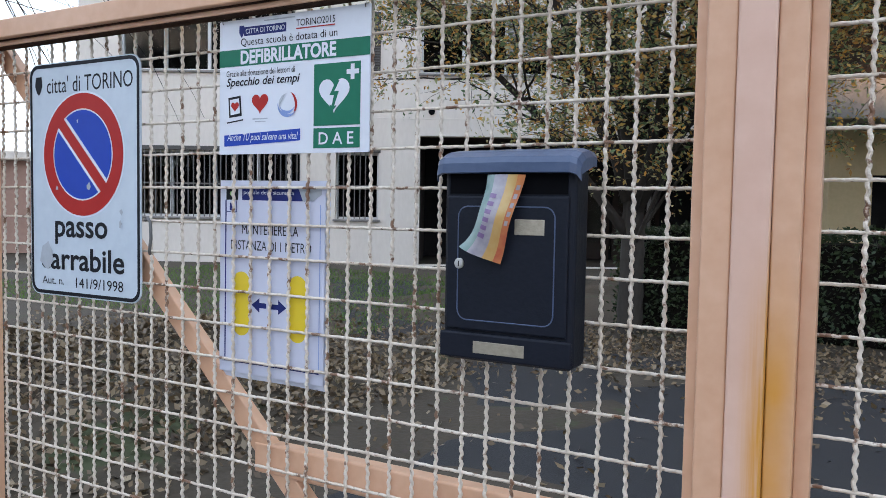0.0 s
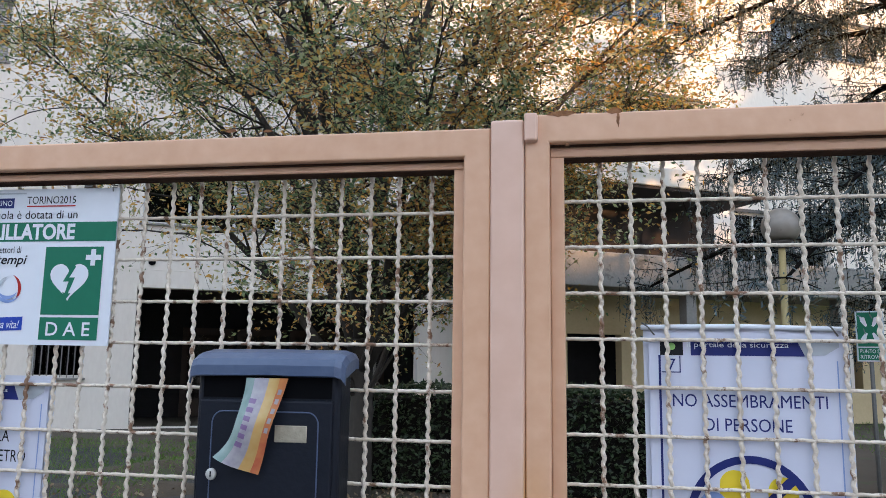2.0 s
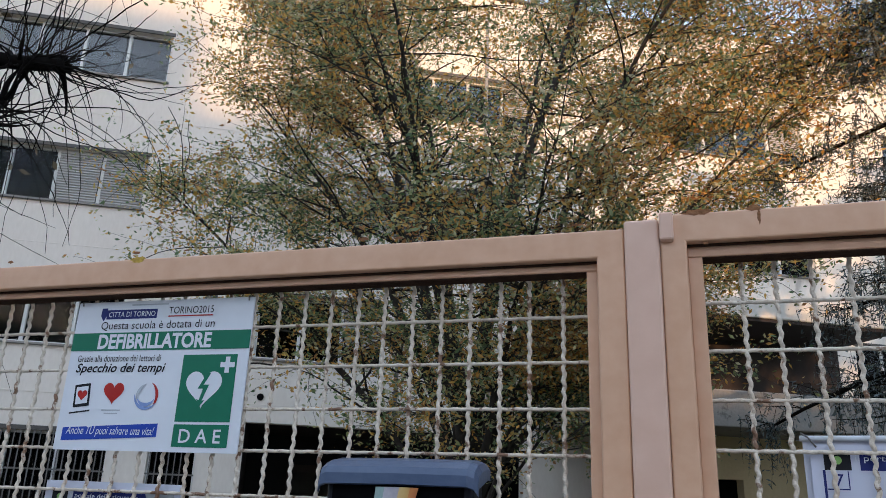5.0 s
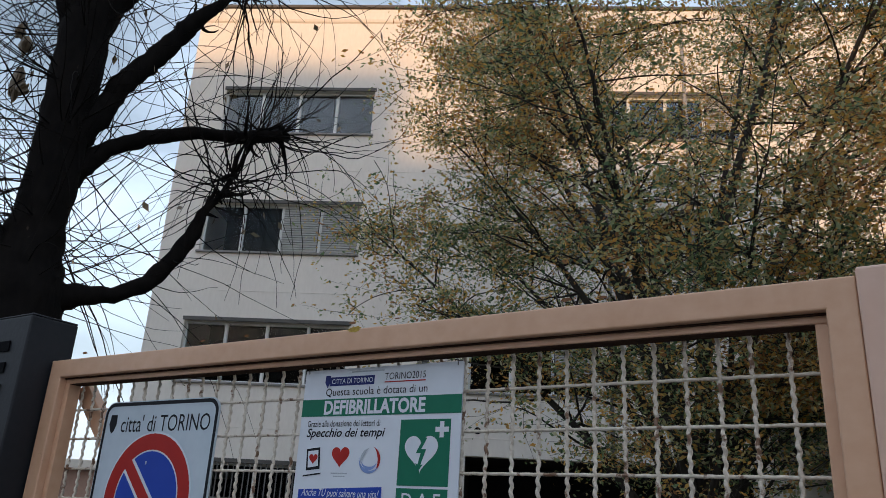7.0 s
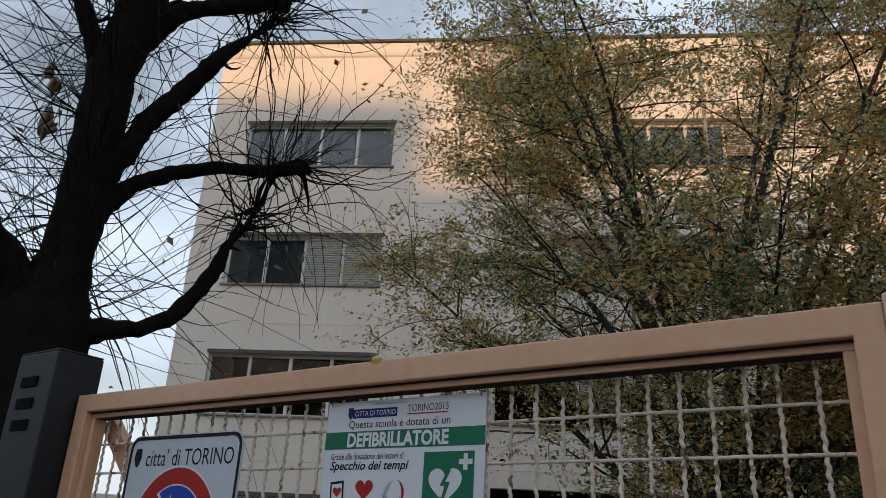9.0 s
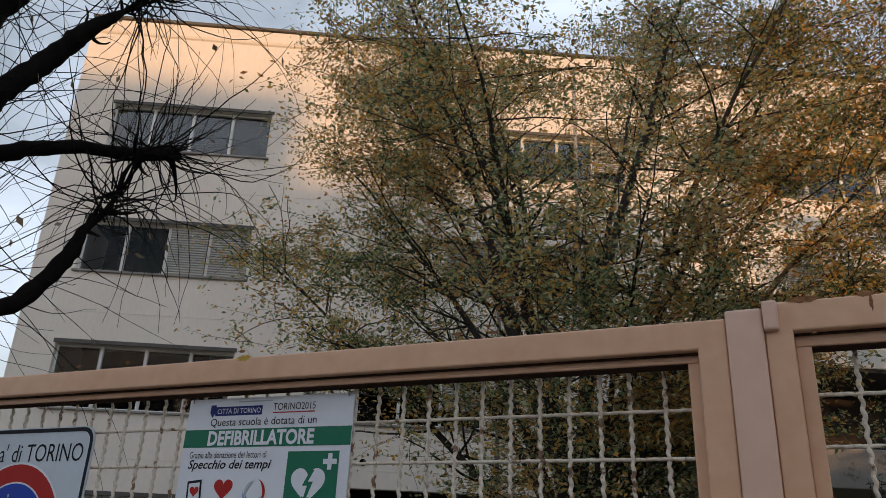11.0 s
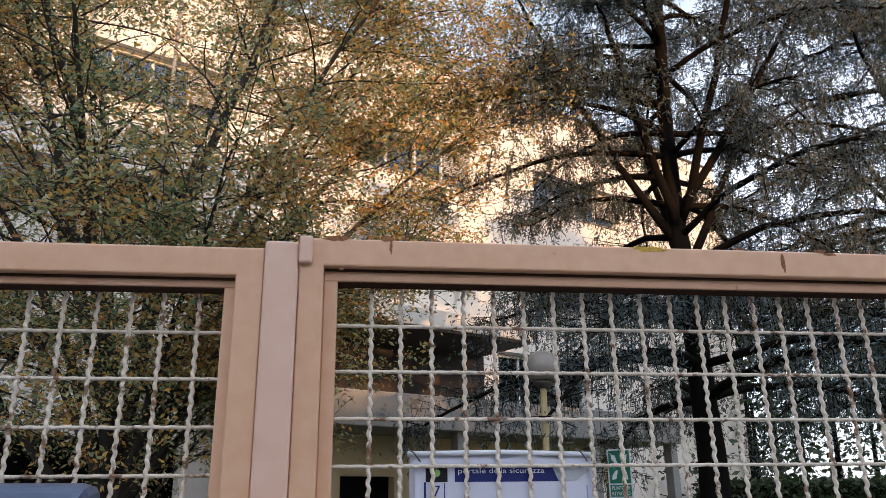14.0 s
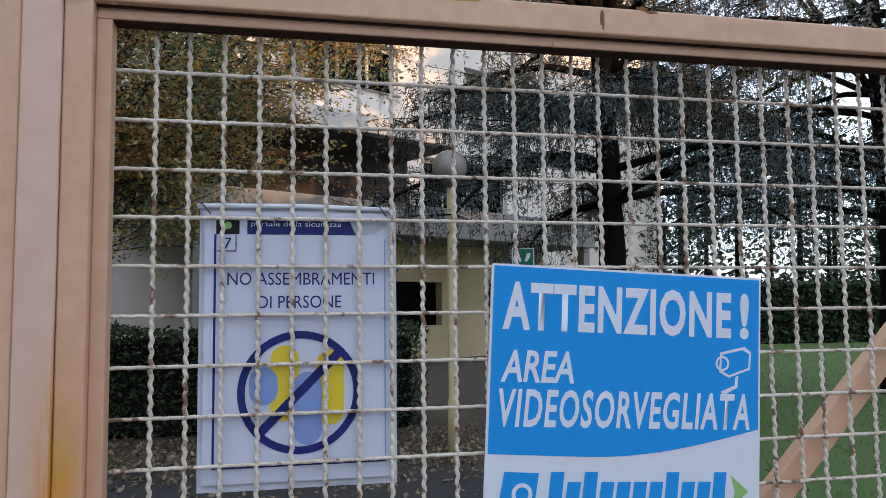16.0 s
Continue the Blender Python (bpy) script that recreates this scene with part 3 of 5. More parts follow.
def leaf(side):
    """One leaf of the gate with stiles, rails, lip, brace and mesh. side -1: the mailbox leaf, 1: the other."""
    if side < 0:
        xa, xb, top, step, lip = -2.30, -0.190, 1.987, 1.936, 1.920
        stile_l, stile_r = (-2.30, -2.245), (-0.237, -0.190)
    else:
        xa, xb, top, step, lip = -0.131, 1.95, 2.008, 1.957, 1.936
        stile_l, stile_r = (-0.131, -0.088), (1.89, 1.95)
    g = new("gate_leaf")
    g.parent = gate
    g["label"] = "peach steel frame filled with crimped wire mesh"
    L = 0.02 if side < 0 else 0.024
    part("frame", welded(xa, xb, 0.06, top, stile_l[1], stile_r[0], 0.13, step), PAINT if side < 0 else MEET, g)
    ia, ib = stile_l[1], stile_r[0]
    part("inner_lip", bevelled(ia, ib, Y0 + 0.022, Y0 + 0.06, lip, step, 0.002), PAINT, g)
    part("inner_lip", bevelled(ia, ia + L, Y0 + 0.022, Y0 + 0.06, 0.13, lip, 0.002), PAINT, g)
    part("inner_lip", bevelled(ib - L, ib, Y0 + 0.022, Y0 + 0.06, 0.13, lip, 0.002), PAINT, g)
    # shade painted under the lip; rust and gap shade in the seam above it
    part("lip_shade_strip", plain(ia + L, ib - L, Y0 + 0.024, Y0 + 0.059, lip - 0.0018, lip - 0.0003), SEAM, g, "shade painted in dark rust brown under the lip")
    part("rust_shade_seam", plain(ia + 0.001, ib - 0.001, Y0 + 0.016, Y0 + 0.0215, step - 0.0038, step - 0.0003), SEAM, g, "dark seam of rust and painted gap shade")
    # rail and brace behind the mesh
    if side < 0:
        rail_x, ends = (-1.26, ib), ((-2.255, 1.92), (-0.445, 0.14))
    else:
        rail_x, ends = (ia, 1.0), ((1.88, 1.87), (0.22, 0.17))
    part("middle_rail", bevelled(rail_x[0], rail_x[1], 1.412, 1.452, 0.855, 0.928, 0.006, 3), PAINT, g)
    (bx0, bz0), (bx1, bz1) = ends
    ln = math.hypot(bx1 - bx0, bz1 - bz0)
    b = part("brace", bevelled(-ln / 2, ln / 2, -0.016, 0.016, -0.027, 0.027, 0.0035, 3), PAINT, g)
    b.matrix_local = pose((bx0 + bx1) / 2, 1.430, (bz0 + bz1) / 2, 0, -math.degrees(math.atan2(bz1 - bz0, bx1 - bx0)), 0)
    # wires
    xi, xo = ia + L, ib - L
    x0 = -0.362 if side < 0 else -0.005
    z0 = 1.851 if side < 0 else 1.866
    px, pz = 0.0562, 0.0811
    k = math.ceil((xi + 0.006 - x0) / px)
    rnd = random.Random(5 + side)
    while x0 + k * px < xo - 0.004:
        x = x0 + k * px + rnd.uniform(-0.002, 0.002)
        path = wavy((x, YM, 0.13), (x + rnd.uniform(-0.002, 0.002), YM, lip + 0.01), "z", pz, math.pi * (k % 2) * 2, 0.0010, 0.0014, 0.0039)
        part("upright_wire", tubes("upright_wire", [path], WIRE, 6), WIRE, g)
        k += 1
    j = 0
    while z0 - j * pz > 0.14:
        z = z0 - j * pz + rnd.uniform(-0.0015, 0.0015)
        path = wavy((xi - 0.01, YM, z), (xo + 0.01, YM, z + rnd.uniform(-0.002, 0.002)), "x", px, math.pi * (j % 2) * 2, 0.0010, 0.0008, 0.0034)
        part("cross_wire", tubes("cross_wire", [path], WIRE, 6), WIRE, g)
        j += 1
    return g


left_leaf, right_leaf = leaf(-1), leaf(1)
part("closing_strip", bevelled(-0.1895, -0.1315, Y0 - 0.006, Y0 + 0.04, 0.06, 1.999, 0.005, 3), STRIP, right_leaf, "pink-painted overlapping closing strip")
part("latch_lug", bevelled(-0.131, -0.108, Y0 - 0.014, Y0 + 0.05, 1.958, 2.008, 0.004, 2), STRIP, right_leaf)

# ---- dark gate post ----
def gate_post(x, y, bars):
    """A square steel post with a welded flush top."""
    p = thing("gate_post", pose(x, y, 0), "dark grey steel gate post with a flush welded top", "post")
    part("shaft", bevelled(-0.105, 0.105, -0.085, 0.065, 0, 2.108, 0.005, 3), DARKPOST, p)
    part("cap", bevelled(-0.1035, 0.1035, -0.0835, 0.0635, 2.1085, 2.114, 0.002, 2), DARKPOST, p)
    if bars:
        for x0, x1, z0, z1 in ((-0.060, 0.026, 2.004, 2.036), (-0.060, 0.026, 1.940, 1.972), (-0.060, 0.026, 1.876, 1.908)):
            part("number_bar", bevelled(x0, x1, -0.089, -0.0852, z0, z1, 0.001, 1), VOID, p, "black raised bar")
    return p


gate_post(-2.415, 1.335, True)
gate_post(2.065, 1.345, False)


# ---- trees ----
def limb(rnd, p, d, length, r0, r1, n, wobble, lift=0.0):
    """A bent tapering path from p along d."""
    pts, q, d = [], Vector(p), Vector(d).normalized()
    for i in range(n + 1):
        f = i / n
        pts.append((q.copy(), r0 + (r1 - r0) * f))
        d = (d + Vector((rnd.uniform(-1, 1), rnd.uniform(-1, 1), rnd.uniform(-1, 1) + lift)) * wobble).normalized()
        q = q + d * (length / n)
    return pts


def rugged(name, paths, material, sides=14, amount=0.14, freq=9.0):
    """Rods with furrowed, lumpy bark."""
    dense = []
    for path in paths:
        fine = []
        for (p, r), (q, w) in zip(path, path[1:]):
            for k in range(6):
                f = k / 6
                fine.append((Vector(p).lerp(Vector(q), f), r + (w - r) * f))
        fine.append((Vector(path[-1][0]), path[-1][1]))
        dense.append(fine)
    verts, faces = tube_data(dense, sides)
    k = 0
    for fine in dense:
        for c, r in fine:
            for i in range(sides):
                d = verts[k] - c
                verts[k] = c + d * (1 + amount * noise.noise(verts[k] * freq) + 0.7 * amount * noise.noise(verts[k] * freq * 0.3))
                k += 1
    return raw_mesh(name, verts, faces, material, smooth=True)


def leaf_cloud(name, spots, size, material, rnd, flat_up=0.3, ratio=0.5, droop=0.0):
    """Small folded leaves, one at each spot."""
    n = len(spots)
    g = np.random.default_rng(rnd.randint(0, 99999))
    c = np.array(spots)
    d = g.normal(size=(n, 3))
    d[:, 2] = d[:, 2] * 0.6 - droop
    d /= np.linalg.norm(d, axis=1, keepdims=True)
    u = g.normal(size=(n, 3))
    u[:, 2] += flat_up
    s = np.cross(d, u)
    s /= np.linalg.norm(s, axis=1, keepdims=True) + 1e-9
    ln = size * g.uniform(0.6, 1.3, (n, 1))
    wd = ln * ratio
    verts = np.stack([c, c + d * ln * 0.45 + s * wd * 0.5, c + d * ln, c + d * ln * 0.45 - s * wd * 0.5], 1).reshape(-1, 3)
    me = bpy.data.meshes.new(name)
    me.vertices.add(4 * n)
    me.vertices.foreach_set("co", verts.ravel())
    me.loops.add(4 * n)
    me.loops.foreach_set("vertex_index", np.arange(4 * n, dtype=np.int32))
    me.polygons.add(n)
    me.polygons.foreach_set("loop_start", np.arange(0, 4 * n, 4, dtype=np.int32))
    me.polygons.foreach_set("loop_total", np.full(n, 4, dtype=np.int32))
    me.update(calc_edges=True)
    me.materials.append(material)
    return me


def bowed(rnd, p, az, lean, length, r0, r1, n, bow):
    """A stem that starts steep and bows outward, or straightens up where bow is negative."""
    pts, q = [], Vector(p)
    for i in range(n + 1):
        f = i / n
        pts.append((q.copy(), r0 + (r1 - r0) * f ** 0.8))
        k = lean + bow * f + rnd.uniform(-0.10, 0.10)
        a = az + rnd.uniform(-0.18, 0.18)
        q = q + Vector((math.cos(a) * k, math.sin(a) * k, 1.0)).normalized() * (length / n)
    return pts


def leafy_tree(x, y, stems, seed, leaves, label):
    """A many-stemmed tree with fanning limbs, side branches and small leaves in loose sprays."""
    rnd = random.Random(seed)
    tree = thing("tree", pose(x, y, 0), label, "tree")
    spots, twigs = [], []
    part("trunk", rugged("trunk", [limb(rnd, (0, 0, -0.1), (0.03, 0, 1), 2.2, 0.16, 0.12, 6, 0.03)], BARK, 12, 0.12), BARK, tree)

    def spray(q, reach):
        for s in range(3):
            a2 = rnd.uniform(0, 2 * math.pi)
            tw = limb(rnd, q, (math.cos(a2), math.sin(a2), rnd.uniform(-0.5, 0.7)), rnd.uniform(0.35, 0.95) * reach, 0.0040, 0.0016, 4, 0.25, -0.08)
            twigs.append(tw)
            spots.extend(tuple(v[0] + Vector((rnd.gauss(0, 0.055), rnd.gauss(0, 0.055), rnd.gauss(0, 0.055)))) for v in tw[1:] for _ in range(leaves))

    for z0, az, lean, bow, ln, r in stems:
        main = bowed(rnd, (0.05 * math.cos(az), 0.05 * math.sin(az), z0), az, lean, ln, r * 0.8, 0.010, 14, bow)
        part("limb", tubes("limb", [main], BARK, 8), BARK, tree)
        for i in range(4, 15):
            p, pr = main[i]
            for b in range(3):
                a = az + rnd.uniform(-2.4, 2.4)
                bl = rnd.uniform(0.9, 2.2) * (1.1 - 0.25 * i / 14)
                br = limb(rnd, p, (math.cos(a), math.sin(a), rnd.uniform(-0.1, 0.85)), bl, min(pr * 0.5, 0.022), 0.005, 8, 0.16, 0.0)
                twigs.append(br)
                for q, _ in br[2:]:
                    gap = noise.noise((q + Vector((x, y, 0))) * 1.3)
                    if gap > -0.24 and rnd.random() < min(0.97, (0.22 if q.z > 4.2 else 0.42) + 0.16 * math.hypot(q.x, q.y) + 0.10 * max(0.0, q.z - 5.5)):
                        if math.hypot(q.x, q.y) < 1.8 and 4.0 < q.z < 8.0 and rnd.random() < 0.6:
                            continue
                        spray(q, 1.05)
                        if q.z > 6.3 and rnd.random() < 0.5:
                            spray(q, 1.3)
    part("twig_mass", tubes("twig_mass", twigs, BARK, 3), BARK, tree)["kind"] = "stuff"
    part("crown", leaf_cloud("crown", spots, 0.066, LEAVES, rnd, ratio=0.46, droop=0.35), LEAVES, tree)["kind"] = "stuff"
    return tree


leafy_tree(-2.6, 9.4, [
    (1.9, 0.15, 0.10, 0.35, 9.8, 0.15),    # leader, rising to the right
    (1.2, 0.0, 0.75, 0.10, 3.8, 0.03),
    (1.0, 5.6, 0.60, 0.20, 3.8, 0.03),
    (1.1, 0.8, 0.40, 0.30, 4.2, 0.05),
    (2.0, 2.9, 0.30, 0.45, 8.6, 0.10),
    (2.1, 0.4, 0.35, 0.30, 8.8, 0.10),
    (2.0, 3.9, 0.30, 0.25, 9.2, 0.10),
    (1.6, 3.2, 0.35, 0.55, 6.6, 0.11),
    (1.7, 2.9, 0.55, 0.75, 5.8, 0.09),
    (1.2, 3.4, 0.75, 0.55, 6.0, 0.09),
    (2.0, 2.4, 0.20, 0.30, 8.6, 0.11),
    (2.0, 3.6, 0.15, 0.35, 8.8, 0.11),
    (1.5, 0.1, 0.60, 0.55, 7.0, 0.10),
    (1.9, 5.9, 0.35, 0.50, 8.0, 0.10),
    (1.8, 0.3, 0.45, 0.45, 8.6, 0.09),
    (1.6, 0.5, 0.85, 0.45, 6.0, 0.08),
    (1.8, 4.6, 0.35, 0.60, 6.4, 0.10),
    (2.1, 1.2, 0.20, 0.25, 9.2, 0.10),
    (1.5, 5.2, 0.80, 0.40, 4.6, 0.07),
], 3, 6, "broad many-stemmed tree with sparse yellowing green leaves")


def cedar(x, y, seed, height, reach, low, label):
    """A cedar: straight trunk, steep secondary stems, level limbs that dip, twigs hung with needled strands."""
    rnd = random.Random(seed)
    tree = thing("cedar", pose(x, y, 0), label, "tree")
    main = [(Vector((0.05 * math.sin(i * 0.7), 0.03 * math.cos(i * 0.9), -0.1 + height * i / 14)), 0.24 - 0.21 * (i / 14) ** 0.75) for i in range(15)]
    part("trunk", rugged("trunk", [main], BARK_DARK, 14, 0.12), BARK_DARK, tree)
    spots, twigs = [], []

    def strand(q, ln):
        d = Vector((rnd.gauss(0, 0.22), rnd.gauss(0, 0.22), -1.0))
        tw = limb(rnd, q, d, ln, 0.0045, 0.002, 2, 0.12, -0.2)
        twigs.append(tw)
        for (u, _), (v, _) in zip(tw, tw[1:]):
            spots.extend(tuple(u.lerp(v, rnd.random()) + Vector((rnd.gauss(0, 0.022), rnd.gauss(0, 0.022), rnd.gauss(0, 0.02)))) for _ in range(9))

    def dress(br, first, hang, share=0.7):
        for i in range(first, len(br)):
            q = br[i][0]
            out = (br[i][0] - br[i - 1][0]).normalized()
            for s in range(4):
                a2 = math.atan2(out.y, out.x) + rnd.choice((-1, 1)) * rnd.uniform(0.4, 1.5)
                tw = limb(rnd, q, (math.cos(a2), math.sin(a2), rnd.uniform(-0.25, 0.35)), rnd.uniform(0.35, 0.95), 0.009, 0.003, 5, 0.12, -0.18)
                twigs.append(tw)
                for v, _ in tw[1:]:
                    spots.extend(tuple(v + Vector((rnd.gauss(0, 0.05), rnd.gauss(0, 0.05), rnd.gauss(0, 0.04)))) for _ in range(4))
                    if rnd.random() < share:
                        strand(v, rnd.uniform(0.15, 0.55) * hang)

    for k in range(6):
        a = 0.5 + k * 1.05 + rnd.uniform(-0.2, 0.2)
        st = bowed(rnd, (0, 0, low + 1.7 + 0.2 * k), a, rnd.uniform(0.45, 0.8), rnd.uniform(5.0, 7.0), 0.075, 0.012, 12, -0.2)
        part("limb", tubes("limb", [st], BARK_DARK, 7), BARK_DARK, tree)
        dress(st, 3, 0.7, 0.5)
    z = low
    while z < height - 0.4:
        f = (z - low) / (height - low)
        for b in range(4 if f < 0.22 or f > 0.45 else 3):
            a = rnd.uniform(0, 2 * math.pi)
            ln = reach * (1.0 - 0.6 * f) * rnd.uniform(0.6, 1.1)
            pts, q, rise = [], main[min(14, max(0, round((z + 0.1) / height * 14)))][0].copy(), rnd.uniform(0.1, 0.5)
            q.z = z
            for i in range(11):
                pts.append((q.copy(), 0.055 * (1 - 0.5 * f) * (1 - i / 12) + 0.008))
                k = rise - 0.085 * i + rnd.uniform(-0.1, 0.1)
                a += rnd.uniform(-0.12, 0.12)
                q = q + Vector((math.cos(a), math.sin(a), k)).normalized() * (ln / 10)
            part("limb", tubes("limb", [pts], BARK_DARK, 6), BARK_DARK, tree)
            dress(pts, 3, 1.4 if f < 0.25 else 0.8, 0.55 if f < 0.25 else 0.85)
        z += rnd.uniform(0.32, 0.52) * (1.0 + 0.2 * f)
    part("twig_mass", tubes("twig_mass", twigs, BARK_DARK, 3), BARK_DARK, tree)["kind"] = "stuff"
    part("crown", leaf_cloud("crown", spots, 0.075, NEEDLES, rnd, ratio=0.24, droop=0.7), NEEDLES, tree)["kind"] = "stuff"
    return tree


cedar(4.64, 10.0, 11, 13.0, 4.2, 2.9, "tall dark blue-green cedar with drooping branches")
cedar(10.2, 11.2, 12, 14.0, 5.6, 2.9, "tall dark blue-green cedar with drooping branches on the lawn")


def pollard():
    """A bare pollarded tree: thick dark trunk, stubby limbs that end in knuckles, long whippy shoots."""
    rnd = random.Random(8)
    ox, oy = -5.35, 2.75
    tree = thing("pollard_tree", pose(ox, oy, 0), "bare pollarded tree with near-black bark and whippy shoots", "tree")
    main = [((-0.04, 0.03, -0.1), 0.44), ((-0.04, 0.05, 1.6), 0.38), ((-0.06, 0.06, 2.7), 0.36), ((-0.06, 0.06, 3.0), 0.31), ((-0.04, 0.07, 3.25), 0.225), ((-0.02, 0.08, 3.5), 0.185), ((-0.01, 0.09, 3.8), 0.18),
            ((-0.02, 0.09, 4.2), 0.175), ((-0.03, 0.09, 4.6), 0.18), ((-0.04, 0.08, 5.1), 0.185), ((0.0, 0.17, 5.6), 0.19), ((0.02, 0.2, 6.1), 0.17), ((0.06, 0.24, 6.8), 0.15)]
    part("trunk", rugged("trunk", [main], BARK_DARK, 28, 0.11), BARK_DARK, tree)
    limbs = [
        [((0.0, 0.15, 2.9), 0.17), ((0.13, 0.39, 3.01), 0.085), ((0.25, 0.58, 3.05), 0.062), ((0.37, 0.76, 3.18), 0.062), ((0.46, 0.88, 3.39), 0.060), ((0.53, 0.98, 3.63), 0.062), ((0.55, 1.00, 3.80), 0.036), ((0.63, 1.10, 3.98), 0.024), ((0.66, 1.16, 4.18), 0.012)],
        [((-0.02, 0.12, 3.85), 0.14), ((0.05, 0.27, 4.01), 0.085), ((0.12, 0.38, 4.17), 0.065), ((0.25, 0.59, 4.34), 0.06), ((0.47, 0.9, 4.48), 0.050), ((0.7, 1.18, 4.51), 0.054), ((0.89, 1.39, 4.6), 0.055)],
        [((-0.02, 0.14, 4.2), 0.15), ((0.06, 0.28, 4.42), 0.10), ((0.12, 0.37, 4.72), 0.082), ((0.21, 0.53, 5.02), 0.080), ((0.31, 0.68, 5.32), 0.085), ((0.37, 0.76, 5.5), 0.072), ((0.50, 0.94, 5.78), 0.030), ((0.62, 1.10, 6.05), 0.018)],
        [((0.02, 0.22, 5.45), 0.12), ((0.09, 0.32, 5.66), 0.10), ((0.16, 0.44, 5.86), 0.085), ((0.36, 0.74, 6.03), 0.07), ((0.56, 1.01, 6.17), 0.065), ((0.64, 1.11, 6.25), 0.085)],
        [((-0.08, 0.04, 5.1), 0.10), ((-0.12, -0.05, 5.28), 0.08), ((-0.16, -0.14, 5.46), 0.075), ((-0.22, -0.27, 5.8), 0.07), ((-0.25, -0.32, 6.4), 0.06)],
        [((-0.08, 0.02, 3.0), 0.20), ((-0.18, -0.19, 3.3), 0.16), ((-0.28, -0.37, 3.5), 0.15), ((-0.40, -0.62, 3.9), 0.13), ((-0.5, -0.9, 4.6), 0.12)],
        [((0.1, 0.25, 6.6), 0.14), ((0.3, 0.5, 7.1), 0.1), ((0.55, 0.8, 7.4), 0.11)],
    ]
    shoots = []
    for lm in limbs:
        part("limb", rugged("limb", [lm], BARK_DARK, 14, 0.28, 13.0), BARK_DARK, tree)
        tip, r = Vector(lm[-1][0]), lm[-1][1]
        bm = bmesh.new()
        bmesh.ops.create_icosphere(bm, subdivisions=2, radius=max(r, 0.03) * 1.15)
        for v in bm.verts:
            v.co *= 1 + 0.9 * noise.noise(v.co * 22)
            v.co += tip
        part("knuckle", bm, BARK_DARK, tree)
        out = (tip - Vector(lm[-2][0])).normalized()
        for k in range(9):   # short thick stubs about the cut end
            i = rnd.choice((-1, -2, -2, -3))
            d = out * 0.4 + Vector((rnd.gauss(0, 0.8), rnd.gauss(0, 0.8), rnd.gauss(0.2, 0.6)))
            shoots.append(limb(rnd, lm[i][0], d, rnd.uniform(0.12, 0.5), rnd.uniform(0.012, 0.026), 0.004, 6, 0.22, 0.2))
        for k in range(44):
            d = out * 0.5 + Vector((rnd.gauss(0, 0.8), rnd.gauss(0, 0.8), rnd.gauss(0.0, 0.6)))
            q = tip + (Vector(lm[-2][0]) - tip) * abs(rnd.gauss(0, 0.6)) + Vector((rnd.gauss(0, 0.03), rnd.gauss(0, 0.03), rnd.gauss(0, 0.03)))
            shoots.append(limb(rnd, q, d, rnd.uniform(0.5, 1.8), rnd.uniform(0.0045, 0.0085), 0.0016, 12, 0.24, rnd.choice((-1.0, -0.5, 0.3, 0.9))))
        for k in range(16):
            i = rnd.randrange(1, len(lm))
            d = Vector((rnd.gauss(0, 1), rnd.gauss(0, 1), rnd.gauss(0.3, 0.7)))
            shoots.append(limb(rnd, lm[i][0], d, rnd.uniform(0.5, 1.4), 0.005, 0.0014, 9, 0.13, rnd.choice((-0.3, 0.3))))
    for k in range(320):
        i = rnd.randrange(3, len(main))
        d = Vector((rnd.gauss(-0.3, 0.8), rnd.gauss(-0.3, 0.8), rnd.gauss(0.1, 0.45)))
        shoots.append(limb(rnd, main[i][0], d, rnd.uniform(0.9, 2.7), rnd.uniform(0.0035, 0.007), 0.0014, 12, 0.12, rnd.choice((-0.9, -0.3, 0.4, 0.9))))
    for cx, cz, ch in ((-5.77, 4.95, 0.085), (-5.73, 4.60, 0.15), (-5.90, 5.13, 0.06), (-5.62, 4.52, 0.05)):
        bm = bmesh.new()
        bmesh.ops.create_icosphere(bm, subdivisions=3, radius=0.055)
        for v in bm.verts:
            v.co *= 1 + 1.0 * noise.noise(v.co * 26 + Vector((cx * 7, cz, 0)))
            v.co = Vector((v.co.x * 0.9 + cx - ox, v.co.y * 0.6 - 0.15, v.co.z * ch / 0.06 + cz))
        part("dry_clump", bm, DEADLEAF, tree, "hanging clump of dry leaves")
        shoots.append([(Vector((cx - ox, -0.15, cz + ch * 0.7)), 0.003), (Vector((cx - ox + 0.02, -0.12, cz + ch + 0.3)), 0.003), (Vector((cx - ox + 0.15, 0.0, cz + ch + 0.7)), 0.004)])
    part("shoot_mass", tubes("shoot_mass", shoots, BARK_DARK, 4), BARK_DARK, tree)["kind"] = "stuff"
    dead = [tuple(s[-2][0]) for s in shoots if rnd.random() < 0.12]
    part("dry_leaves", leaf_cloud("dry_leaves", dead, 0.09, DEADLEAF, rnd, droop=1.0), DEADLEAF, tree)["kind"] = "stuff"


pollard()


